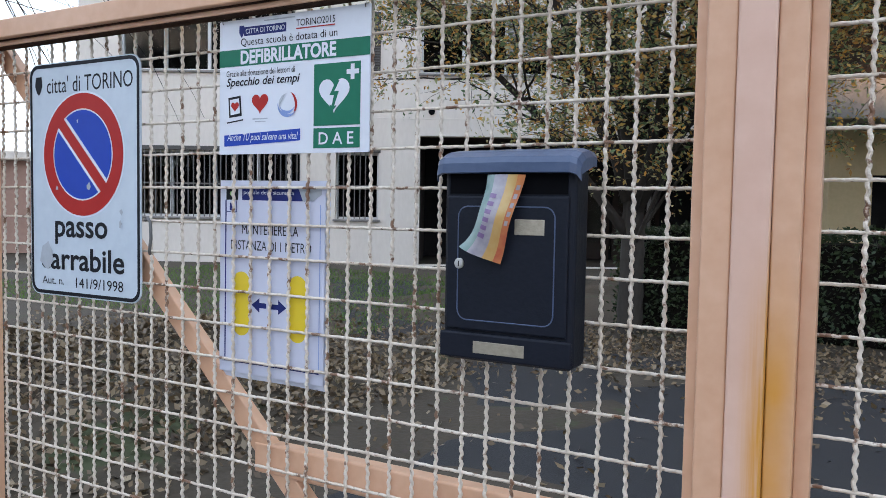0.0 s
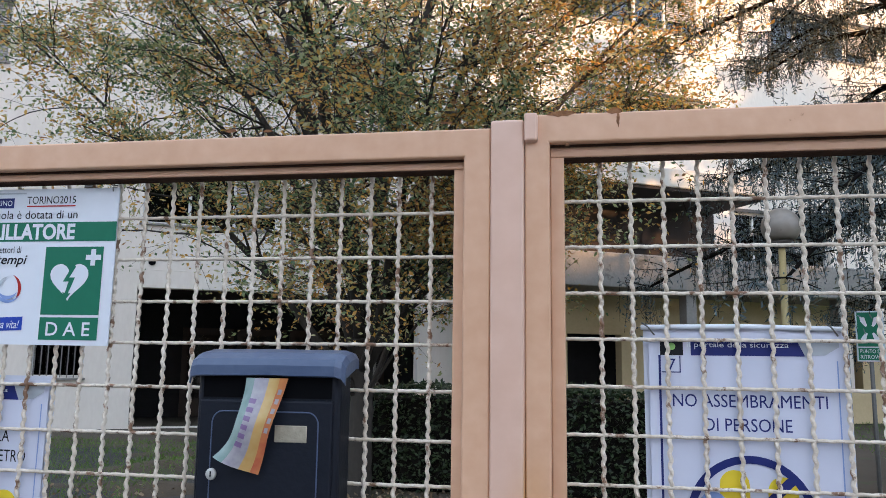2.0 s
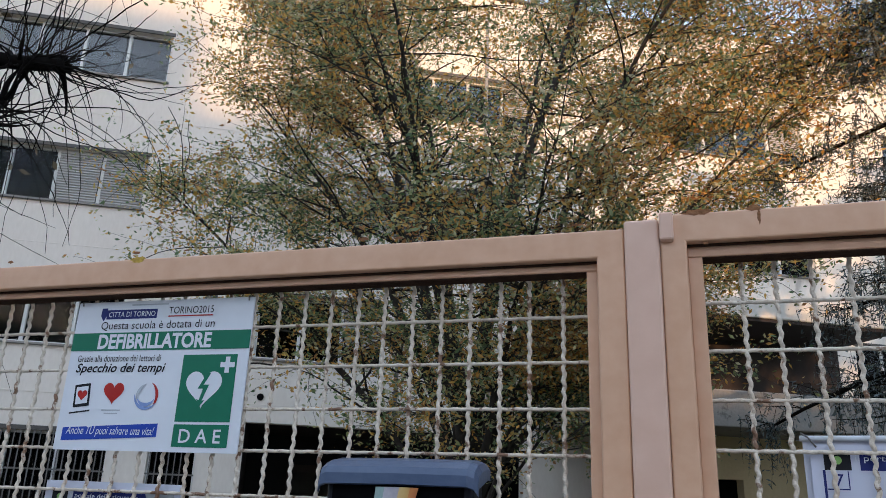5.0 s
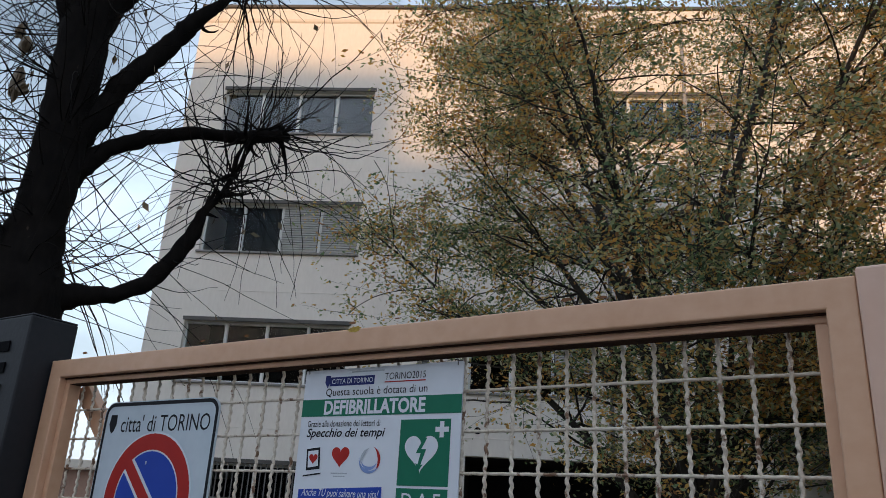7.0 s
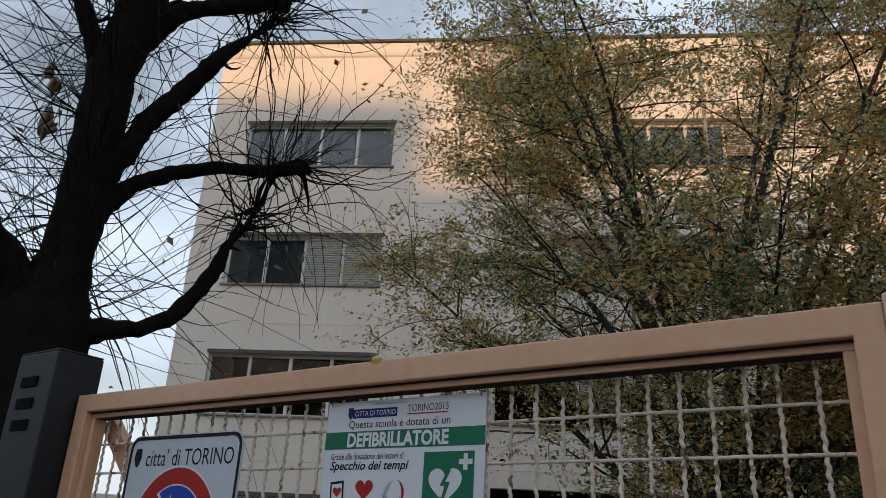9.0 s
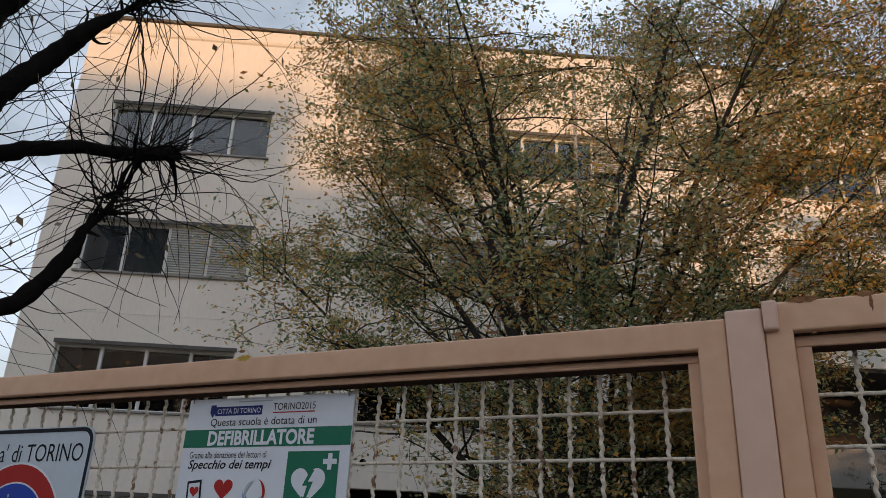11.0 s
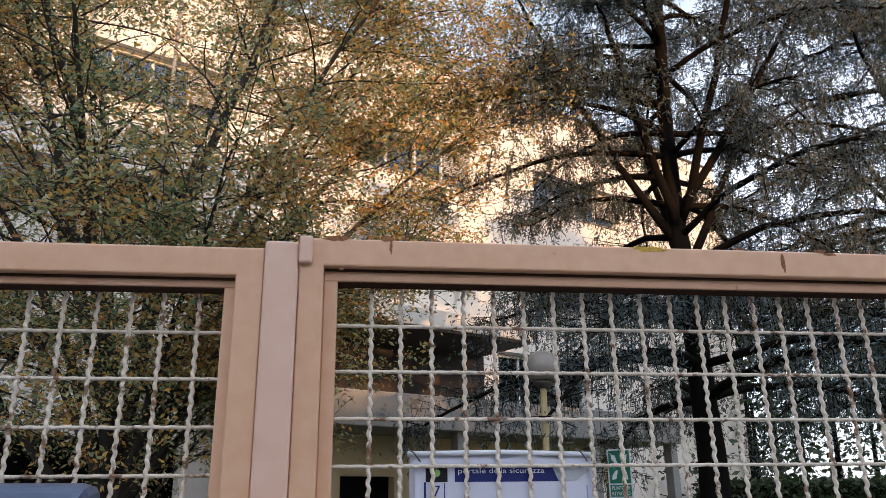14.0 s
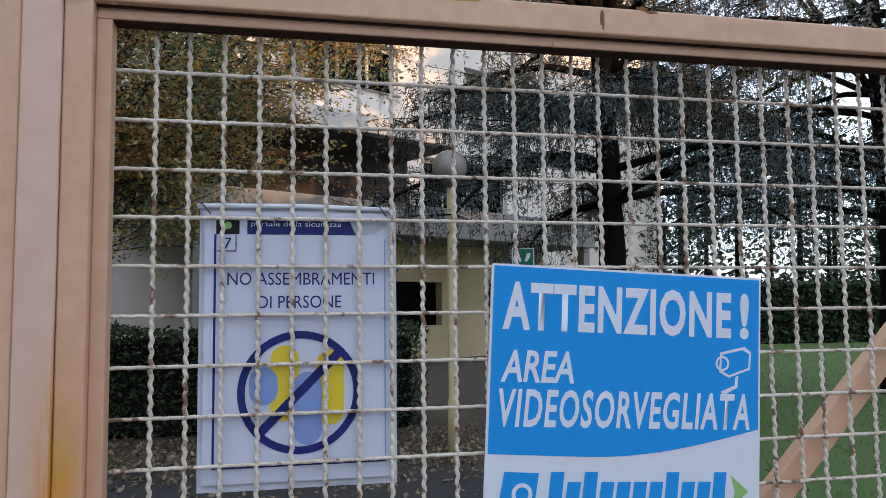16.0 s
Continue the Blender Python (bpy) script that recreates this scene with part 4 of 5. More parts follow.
# ---- hedge, lamp, assembly sign ----
def hedge(x0, x1, y0, y1, h, seed, name="hedge"):
    rnd = random.Random(seed)
    t = thing(name, pose((x0 + x1) / 2, (y0 + y1) / 2, 0), "clipped dark evergreen hedge", "hedge")
    w, d = (x1 - x0) / 2, (y1 - y0) / 2
    # near-black filler block, stands in for the dark depth between leaves
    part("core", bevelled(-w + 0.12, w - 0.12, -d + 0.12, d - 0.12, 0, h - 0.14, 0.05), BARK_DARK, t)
    spots = []
    for i in range(int(9000 * min(x1 - x0, 10) / 4)):
        f = rnd.random()
        px, py, pz = rnd.uniform(-w, w), rnd.uniform(-d, d), rnd.uniform(0.02, h)
        if f < 0.5:
            py = -d + abs(rnd.gauss(0, 0.07))
        elif f < 0.8:
            pz = h - abs(rnd.gauss(0, 0.07)) + 0.05 * math.sin(px * 3)
        elif f < 0.9:
            px = w * rnd.choice((-1, 1)) + rnd.gauss(0, 0.05)
        spots.append((px, py, pz))
    part("foliage", leaf_cloud("foliage", spots, 0.07 if x1 - x0 < 10 else 0.25, HEDGELEAF, rnd), HEDGELEAF, t)["kind"] = "stuff"


hedge(-2.9, 2.0, 9.75, 10.9, 1.28, 21)
hedge(13.0, 38.0, 27.0, 29.0, 2.4, 22)

# woods beyond the lawn
rw = random.Random(90)
spots, stems = [], []
for k in range(34):
    cx, cy, hh = 9 + k * 1.3 + rw.uniform(-1, 1), 33 + rw.uniform(-3, 4), rw.uniform(8.0, 13.0)
    stems.append([((cx, cy, 0), 0.16), ((cx + 0.2, cy, hh * 0.7), 0.07)])
    for j in range(760):
        a, r, z = rw.uniform(0, 6.28), rw.uniform(0.3, 1.0) ** 0.5 * 2.3, rw.uniform(0.15, 1.0)
        w = math.sin(math.pi * min(1, z * 0.9 + 0.08)) ** 0.6
        spots.append((cx + r * w * math.cos(a), cy + r * w * math.sin(a), 0.5 + hh * z))
solid("far_woods", leaf_cloud("far_woods", spots, 0.34, HEDGELEAF, rw), HEDGELEAF, "dark trees beyond the lawn", "woods", kind="stuff")
solid("far_stems", tubes("far_stems", stems, BARK_DARK, 5), BARK_DARK, "dark trunks of the far trees", "woods", kind="stuff")

lamp = thing("garden_lamp", pose(1.85, 7.45, 0), "garden lamp with dull opal globe on ochre post", "lamp")
part("post", tubes("post", [[((0, 0, 0), 0.042), ((0, 0, 0.6), 0.042), ((0, 0, 0.62), 0.031), ((0, 0, 2.68), 0.031)]], POLEPAINT, 12), POLEPAINT, lamp)
part("collar", tubes("collar", [[((0, 0, 2.66), 0.05), ((0, 0, 2.70), 0.085), ((0, 0, 2.73), 0.10)]], LINTEL, 16), LINTEL, lamp, "dark metal cup under the globe")
bm = bmesh.new()
bmesh.ops.create_uvsphere(bm, u_segments=24, v_segments=16, radius=0.172, matrix=Matrix.Translation((0, 0, 2.86)))
for v in bm.verts:
    v.co.z = max(v.co.z, 2.735)
for f in bm.faces:
    f.smooth = True
part("globe", bm, OPAL, lamp, "dull opal globe")


# ---- signs on the gate ----
def board(name, m, w, h, label, category, material, thick=0.003, r=0.004, edge=None):
    """A thin plate hung by its top left corner at m; x to the right, z down from 0, its face at y = 0."""
    t = thing(name, m, label, category)
    bm = bmesh.new()
    pts = rounded(0, w, -h, 0, r)
    a = [bm.verts.new((x, 0, z)) for x, z in pts]
    b = [bm.verts.new((x, thick, z)) for x, z in pts]
    bm.faces.new(a)
    bm.faces.new(b[::-1])
    for i in range(len(a)):
        bm.faces.new((a[i], b[i], b[(i + 1) % len(a)], a[(i + 1) % len(a)]))
    bmesh.ops.recalc_face_normals(bm, faces=bm.faces)
    part("panel", bm, material, t)
    return t


E1, E2, E3, E4 = -0.0008, -0.0014, -0.0020, -0.0026


def capsule(cx, z_top, z_bot, r, n=10):
    pts = [(cx + r * math.cos(math.pi * i / n), z_top - r + r * math.sin(math.pi * i / n)) for i in range(n + 1)]
    return pts + [(cx - r * math.cos(math.pi * i / n), z_bot + r - r * math.sin(math.pi * i / n)) for i in range(n + 1)]


# no-parking sign
W, H = 0.452, 0.634
s = board("no_parking_sign", pose(-2.068, 1.384, 1.864), W, H, "grey-white no parking sign with red ring and sticker residue", "sign", SIGNGREY, 0.004, 0.035)
outer, inner = rounded(0.003, W - 0.003, -H + 0.003, -0.003, 0.033), rounded(0.0125, W - 0.0125, -H + 0.0125, -0.0125, 0.026)
bm = bmesh.new()
va, vb = [bm.verts.new((x, E1, z)) for x, z in outer], [bm.verts.new((x, E1, z)) for x, z in inner]
for i in range(len(va)):
    j = (i + 1) % len(va)
    bm.faces.new((va[i], va[j], vb[j], vb[i]))
bmesh.ops.recalc_face_normals(bm, faces=bm.faces)
part("border", bm, INK, s, "black printed border")
lettering("citta' di TORINO", 0.078, 0.425, -0.082, -0.038, E1, INK, s)
flat("crest", [(0.03, -0.035), (0.055, -0.035), (0.058, -0.06), (0.05, -0.078), (0.042, -0.085), (0.034, -0.078), (0.026, -0.06)], E1, INK, s)
flat("disc", disc(0.226, -0.250, 0.168), E1, SIGNWHITE, s)
ring("ring", 0.226, -0.250, 0.122, 0.163, E2, RED, s)
flat("blue_field", disc(0.226, -0.250, 0.118), E2, BLUE, s)
c45 = math.sqrt(0.5)


def bar45(hw, ln, y, material, name):
    flat(name, [(0.226 + c45 * (a - b), -0.250 - c45 * (a + b)) for a, b in ((-ln, -hw), (ln, -hw), (ln, hw), (-ln, hw))], y, material, s)


bar45(0.024, 0.117, E3, SIGNWHITE, "slash_edge")
bar45(0.0155, 0.135, E4, RED, "slash")
lettering("passo", 0.108, 0.325, -0.492, -0.428, E1, INK, s, bold=0.018)
lettering("carrabile", 0.046, 0.390, -0.562, -0.500, E1, INK, s, bold=0.018)
lettering("Aut. n.", 0.05, 0.145, -0.603, -0.582, E1, INK, s)
lettering("141/9/1998", 0.195, 0.385, -0.608, -0.580, E1, INK, s)
rn = random.Random(4)
flat("sticker_residue", [(0.072 + 0.030 * math.cos(a) * rn.uniform(0.75, 1.2), -0.524 + 0.036 * math.sin(a) * rn.uniform(0.75, 1.2)) for a in [i * 2 * math.pi / 14 for i in range(14)]], E3, GREYINK, s, label="grey torn sticker residue")
for cx, cz, cr in ((0.255, -0.335, 0.008), (0.382, -0.40, 0.006), (0.378, -0.43, 0.007), (0.12, -0.34, 0.005), (0.21, -0.16, 0.004)):
    flat("scuff", [(cx + cr * math.cos(a) * rn.uniform(0.5, 1.3), cz + cr * 1.4 * math.sin(a) * rn.uniform(0.5, 1.3)) for a in [i * 0.7 for i in range(9)]], -0.0031, GREYINK, s)

# defibrillator sign
W, H = 0.425, 0.306
s = board("defibrillator_sign", pose(-1.343, 1.384, 1.911, 0, 0.3, 0), W, H, "white and green defibrillator sign wired to the mesh", "sign", SIGNWHITE, 0.003, 0.003)
flat("city_logo_bar", rect(0.075, 0.200, -0.038, -0.018), E1, NAVY, s)
flat("city_crest", [(0.062, -0.014), (0.076, -0.014), (0.077, -0.03), (0.069, -0.042), (0.061, -0.03)], E2, NAVY, s)
lettering("CITTA DI TORINO", 0.081, 0.196, -0.0335, -0.0225, E2, SIGNWHITE, s)
lettering("TORINO2015", 0.228, 0.334, -0.030, -0.015, E1, INK, s)
flat("small_print", rect(0.228, 0.334, -0.036, -0.0335), E1, RED, s)
flat("small_print", rect(0.135, 0.225, -0.010, -0.007), E1, GREYINK, s)
lettering("Questa scuola \u00e8 dotata di un", 0.066, 0.340, -0.063, -0.043, E1, INK, s)
flat("green_band", rect(0.0, W, -0.105, -0.067), E1, GREEN, s)
lettering("DEFIBRILLATORE", 0.066, 0.338, -0.102, -0.070, E2, SIGNWHITE, s, bold=0.035)
lettering("Grazie alla donazione dei lettori di", 0.022, 0.225, -0.128, -0.114, E1, INK, s)
lettering("Specchio dei tempi", 0.022, 0.240, -0.156, -0.131, E1, INK, s, shear=0.25, bold=0.015)
flat("framed_heart", [(0.028, -0.176), (0.066, -0.172), (0.070, -0.218), (0.031, -0.222)], E1, INK, s)
flat("framed_heart_field", [(0.033, -0.181), (0.062, -0.178), (0.065, -0.212), (0.036, -0.216)], E2, SIGNWHITE, s)
flat("small_heart", heart(0.050, -0.196, 0.013), E3, RED, s)
flat("small_print", [(0.024, -0.232), (0.074, -0.226), (0.074, -0.229), (0.024, -0.235)], E1, INK, s)
flat("red_heart", heart(0.125, -0.190, 0.026), E1, RED, s)
flat("small_print", rect(0.103, 0.148, -0.228, -0.2255), E1, GREYINK, s)
flat("small_print", rect(0.110, 0.142, -0.234, -0.232), E1, GREYINK, s)
for k, (mm, a0, a1, rr) in enumerate(((RED, -60, 75, 0.028), (PALEBLUE, 170, 330, 0.028), (PALEBLUE, 190, 345, 0.021), (GREYINK, 95, 200, 0.024))):
    arc = [(0.205 + rr * math.cos(radians(a0 + (a1 - a0) * i / 12)), -0.198 + rr * math.sin(radians(a0 + (a1 - a0) * i / 12))) for i in range(13)]
    arc += [(0.205 + (rr - 0.007 * math.sin(math.pi * i / 12)) * math.cos(radians(a0 + (a1 - a0) * i / 12)), -0.198 + (rr - 0.007 * math.sin(math.pi * i / 12)) * math.sin(radians(a0 + (a1 - a0) * i / 12))) for i in range(11, 0, -1)]
    flat("swirl", arc, E1 - 0.0004 * k, mm, s)
flat("blue_banner", [(0.016, -0.262), (0.242, -0.252), (0.242, -0.278), (0.016, -0.288)], E1, BLUE, s)
lettering("Anche TU puoi salvare una vita!", 0.026, 0.236, -0.280, -0.259, E2, SIGNWHITE, s, shear=0.3)
flat("green_square", rect(0.279, 0.402, -0.248, -0.116), E1, GREEN, s)
flat("green_box", rect(0.279, 0.402, -0.296, -0.253), E1, GREEN, s)
lettering("D A E", 0.294, 0.386, -0.288, -0.262, E2, SIGNWHITE, s, bold=0.01)
flat("white_heart", heart(0.334, -0.180, 0.043), E2, SIGNWHITE, s)
flat("bolt", [(0.340, -0.152), (0.322, -0.184), (0.334, -0.184), (0.328, -0.206), (0.322, -0.204), (0.330, -0.220), (0.341, -0.206), (0.335, -0.207), (0.347, -0.176), (0.335, -0.176), (0.348, -0.154)], E3, GREEN, s)
flat("cross_bar", rect(0.366, 0.398, -0.142, -0.132), E2, SIGNWHITE, s)
flat("cross_bar", rect(0.377, 0.387, -0.153, -0.121), E3, SIGNWHITE, s)
for hx in (0.012, W - 0.012):
    part("wire_tie", tubes("wire_tie", [[((hx, -0.002, -0.008), 0.0012), ((hx, -0.004, 0.0), 0.0012), ((hx, 0.012, 0.004), 0.0012)]], BARS, 5), BARS, s)


# printed sheets in plastic sleeves, behind the mesh
def sheet(m, w, h, label):
    t = thing("notice", m, label, "notice", "notices behind the mesh")
    n = 14
    bm = bmesh.new()
    grid = [[bm.verts.new((-0.008 + (w + 0.016) * i / n, 0.004 + 0.006 * noise.noise(Vector((i * 0.5, j * 0.4, w * 9))) + 0.004 * (j == n), 0.008 - (h + 0.022) * j / n)) for i in range(n + 1)] for j in range(n + 1)]
    for j in range(n):
        for i in range(n):
            f = bm.faces.new((grid[j][i], grid[j + 1][i], grid[j + 1][i + 1], grid[j][i + 1]))
            f.smooth = True
    part("sleeve", bm, SLEEVE, t, "wrinkled clear plastic sleeve")
    part("paper", plain(0, w, -0.003, -0.002, -h, 0), PAPER, t)
    flat("header_band", rect(0.22 * w, 0.82 * w, -0.085 * h, -0.022 * h), -0.0036, NAVY, t)
    flat("header_swoosh", [(0.76 * w, -0.022 * h), (0.97 * w, -0.022 * h), (0.97 * w, -0.05 * h), (0.9 * w, -0.08 * h), (0.8 * w, -0.085 * h)], -0.0041, GREYINK, t)
    lettering("il portale della sicurezza", 0.20 * w, 0.72 * w, -0.060 * h, -0.034 * h, -0.0046, SIGNWHITE, t)
    flat("emblem_field", rect(0.06 * w, 0.18 * w, -0.085 * h, -0.022 * h), -0.0036, INK, t)
    flat("emblem", disc(0.12 * w, -0.052 * h, 0.02 * w, 16), -0.0046, LIME, t)
    flat("side_rule", rect(0.05 * w, 0.062 * w, -0.93 * h, -0.085 * h), -0.0036, NAVY, t)
    flat("side_rule", rect(0.955 * w, 0.962 * w, -0.93 * h, -0.10 * h), -0.0036, PALEBLUE, t)
    flat("foot_rule", rect(0.05 * w, 0.962 * w, -0.945 * h, -0.936 * h), -0.0036, NAVY, t)
    part("number_box", plain(0.065 * w, 0.165 * w, -0.0037, -0.0033, -0.150 * h, -0.146 * h), NAVY, t)
    part("number_box", plain(0.160 * w, 0.165 * w, -0.0037, -0.0033, -0.146 * h, -0.088 * h), NAVY, t)
    return t


W, H = 0.315, 0.450
s = sheet(pose(-1.366, 1.413, 1.538, 0, 0.4, 0), W, H, "printed distance notice with yellow bars in a plastic sleeve")
lettering("1", 0.095 * W, 0.125 * W, -0.14 * H, -0.10 * H, -0.0036, NAVY, s)
lettering("MANTENERE LA", 0.22 * W, 0.76 * W, -0.262 * H, -0.212 * H, -0.0036, INK, s)
lettering("DISTANZA DI 1 METRO", 0.11 * W, 0.88 * W, -0.345 * H, -0.295 * H, -0.0036, INK, s)
for cx in (0.22, 0.76):
    flat("yellow_bar", capsule(cx * W, -0.46 * H, -0.80 * H, 0.085 * W), -0.0036, YELLOW, s)
for cx, d in ((0.40, -1), (0.58, 1)):
    x, z, k = cx * W, -0.63 * H, 0.055 * W
    flat("arrow", [(x + d * 1.4 * k, z), (x, z + k), (x, z + 0.35 * k), (x - d * 1.2 * k, z + 0.35 * k), (x - d * 1.2 * k, z - 0.35 * k), (x, z - 0.35 * k), (x, z - k)][::1], -0.0036, NAVY, s)

s = sheet(pose(0.076, 1.413, 1.636), W, H, "printed no gathering notice with crossed ring in a plastic sleeve")
lettering("7", 0.10 * W, 0.14 * W, -0.14 * H, -0.098 * H, -0.0036, NAVY, s)
lettering("NO ASSEMBRAMENTI", 0.12 * W, 0.90 * W, -0.275 * H, -0.228 * H, -0.0036, NAVY, s)
lettering("DI PERSONE", 0.28 * W, 0.72 * W, -0.362 * H, -0.315 * H, -0.0036, NAVY, s)
for cx, z0, z1, mm in ((0.42, -0.50, -0.78, YELLOW), (0.66, -0.52, -0.80, YELLOW), (0.31, -0.58, -0.72, PALEBLUE), (0.54, -0.60, -0.87, PALEBLUE)):
    flat("coloured_bar", capsule(cx * W, z0 * H, z1 * H, 0.075 * W), -0.0036 - 0.0004 * (mm is PALEBLUE), mm, s)
ring("ring", 0.50 * W, -0.675 * H, 0.285 * W, 0.325 * W, -0.0044, NAVY, s)
cx, cz, rr, hw = 0.50 * W, -0.675 * H, 0.29 * W, 0.024 * W
flat("slash", [(cx + c45 * (a - b), cz + c45 * (a + b)) for a, b in ((-rr, -hw), (rr, -hw), (rr, hw), (-rr, hw))], -0.0050, NAVY, s)
part("hanger_rod", tubes("hanger_rod", [[((-0.012, 0.0, 0.009), 0.0045), ((W * 0.5, 0.0, 0.011), 0.0045), ((W + 0.006, 0.0, 0.007), 0.0045)]], SIGNWHITE, 8), SIGNWHITE, s, "white plastic rod along the top")
for hx in (0.01, W - 0.01):
    part("cord", tubes("cord", [[((hx, -0.004, -0.004), 0.0014), ((hx - 0.012, -0.012, 0.010), 0.0014), ((hx - 0.022, -0.016, 0.016), 0.0014)]], BARS, 5), BARS, s)

# video warning sign
W, H = 0.528, 0.48
s = board("video_warning_sign", pose(0.565, 1.383, 1.549, 0, 3.1, 0), W, H, "blue and white video surveillance warning sign hung askew", "sign", SIGNWHITE, 0.004, 0.004)
curve = [(W - 0.004, -0.282)] + [(W - 0.004 - (W - 0.008) * i / 16, -0.282 - 0.052 * math.sin(math.pi * 0.5 * i / 10) if i <= 10 else -0.334 + 0.004 * (i - 10) / 6) for i in range(1, 17)]
flat("blue_field", [(0.004, -0.004), (W - 0.004, -0.004)] + curve, E1, SKYBLUE, s)
lettering("ATTENZIONE", 0.022, 0.466, -0.116, -0.030, E2, SIGNWHITE, s, bold=0.036, space=1.12)
lettering("!", 0.484, 0.503, -0.116, -0.030, E2, SIGNWHITE, s, bold=0.036)
lettering("AREA", 0.022, 0.158, -0.206, -0.150, E2, SIGNWHITE, s, shear=0.16, bold=0.020)
lettering("VIDEOSORVEGLIATA", 0.020, 0.506, -0.284, -0.217, E2, SIGNWHITE, s, shear=0.14, bold=0.024, space=1.12)
ic = (0.432, -0.132)
flat("camera_icon", [(ic[0] + a, ic[1] + b) for a, b in ((0.012, -0.010), (0.062, 0.002), (0.076, -0.008), (0.074, -0.040), (0.030, -0.056), (0.010, -0.046))], E2, SIGNWHITE, s)
flat("camera_icon_face", [(ic[0] + a, ic[1] + b) for a, b in ((0.016, -0.014), (0.058, -0.004), (0.071, -0.011), (0.070, -0.037), (0.031, -0.051), (0.014, -0.043))], E3, SKYBLUE, s)
ring("camera_icon_lens", ic[0] + 0.016, ic[1] - 0.030, 0.010, 0.014, E4, SIGNWHITE, s, 20)
flat("camera_icon_arm", [(ic[0] + a, ic[1] + b) for a, b in ((0.044, -0.054), (0.050, -0.052), (0.048, -0.074), (0.020, -0.088), (0.014, -0.082), (0.042, -0.070))], E2, SIGNWHITE, s)
flat("maker_logo", [(0.025, -0.425), (0.035, -0.360), (0.098, -0.362), (0.090, -0.428)], E1, SKYBLUE, s)
ring("maker_logo_ring", 0.068, -0.398, 0.012, 0.019, E2, SIGNWHITE, s, 20)
for k in range(11):
    x, lh = 0.116 + k * 0.0315, 0.052 if k in (0, 2, 7, 10) else 0.035
    flat("maker_name_block", [(x, -0.412), (x + 0.025, -0.412), (x + 0.029, -0.412 + lh), (x + 0.004, -0.412 + lh)], E1, SKYBLUE, s)
flat("maker_arrow", [(0.468, -0.365), (0.505, -0.395), (0.470, -0.425), (0.478, -0.395)], E1, LIME, s)
for k in range(9):
    flat("small_print", rect(0.20 + k * 0.032, 0.218 + k * 0.032, -0.448, -0.432), E1, GREYINK, s)

# ---- mailbox with a leaflet ----
mb = thing("mailbox", pose(-0.572, 1.394, 1.205) @ Matrix.Diagonal((0.95, 0.88, 1, 1)), "dark blue steel mailbox with weathered lid, hung on the mesh", "mailbox")
bm = bmesh.new()
box(bm, -0.136, 0.136, -0.085, 0.0, 0.0, 0.352)
bmesh.ops.bevel(bm, geom=[e for e in bm.edges if abs(e.verts[0].co.z - e.verts[1].co.z) > 0.3 or e.verts[0].co.z + e.verts[1].co.z < 0.01], offset=0.014, segments=4, affect="EDGES", profile=0.5)
part("body", bm, BOXBLUE, mb)
# lid, sloping to the front with turned-down edge and drooped ends
bm = bmesh.new()
prof = [(0.002, 0.392), (-0.03, 0.394), (-0.075, 0.388), (-0.100, 0.377), (-0.106, 0.366), (-0.106, 0.349), (-0.100, 0.347), (-0.098, 0.360), (-0.030, 0.376), (0.002, 0.376)]
cols = []
for x, drop, pull in ((-0.148, 0.014, 0.012), (-0.142, 0.004, 0.004), (-0.130, 0.0, 0.0), (0.0, -0.001, 0.0), (0.130, 0.0, 0.0), (0.142, 0.004, 0.004), (0.148, 0.014, 0.012)):
    cols.append([bm.verts.new((x, min(y + pull, 0.002), z - drop)) for y, z in prof])
for a, b in zip(cols, cols[1:]):
    for i in range(len(prof)):
        j = (i + 1) % len(prof)
        bm.faces.new((a[i], a[j], b[j], b[i]))
bm.faces.new(cols[0][::-1])
bm.faces.new(cols[-1])
bmesh.ops.recalc_face_normals(bm, faces=bm.faces)
part("lid", bm, LIDBLUE, mb, "weathered grey-blue lid with worn paint")
# flat near-black plate, the slot's inner shade painted on
part("slot", plain(-0.122, 0.122, -0.0862, -0.0852, 0.311, 0.350), VOID, mb, "letter slot, its dark painted on a flat plate")
door = part("door", bevelled(-0.126, 0.126, -0.0915, -0.0855, 0.059, 0.308, 0.004, 3), BOXBLUE, mb)
# pressed line in lighter lid blue, its highlight put into the colour
pts = [(x, z) for x, z in rounded(-0.100, 0.100, 0.078, 0.288, 0.020, 5)]
part("pressed_line_glint", tubes("pressed_line_glint", [[((x, -0.0915, z), 0.0013) for x, z in pts + pts[:2]]], LIDBLUE, 5), LIDBLUE, door)
part("name_holder", bevelled(0.020, 0.080, -0.0935, -0.0918, 0.238, 0.266, 0.0008, 1), PLATE, door, "blank metal name plate")
lock = part("lock", tubes("lock", [[((-0.096, -0.0916, 0.182), 0.010), ((-0.096, -0.095, 0.182), 0.010), ((-0.096, -0.0965, 0.182), 0.008)]], CHROME, 16), CHROME, door, "chrome cylinder lock")
part("keyhole", plain(-0.0972, -0.0948, -0.0972, -0.0967, 0.177, 0.187), INK, lock)
part("tray", bevelled(-0.137, 0.137, -0.094, -0.0855, 0.006, 0.054, 0.004, 3), BOXBLUE, mb)
part("label_strip", bevelled(-0.062, 0.045, -0.0955, -0.0942, 0.018, 0.040, 0.0005, 1), PLATE, mb, "faded cream label strip")


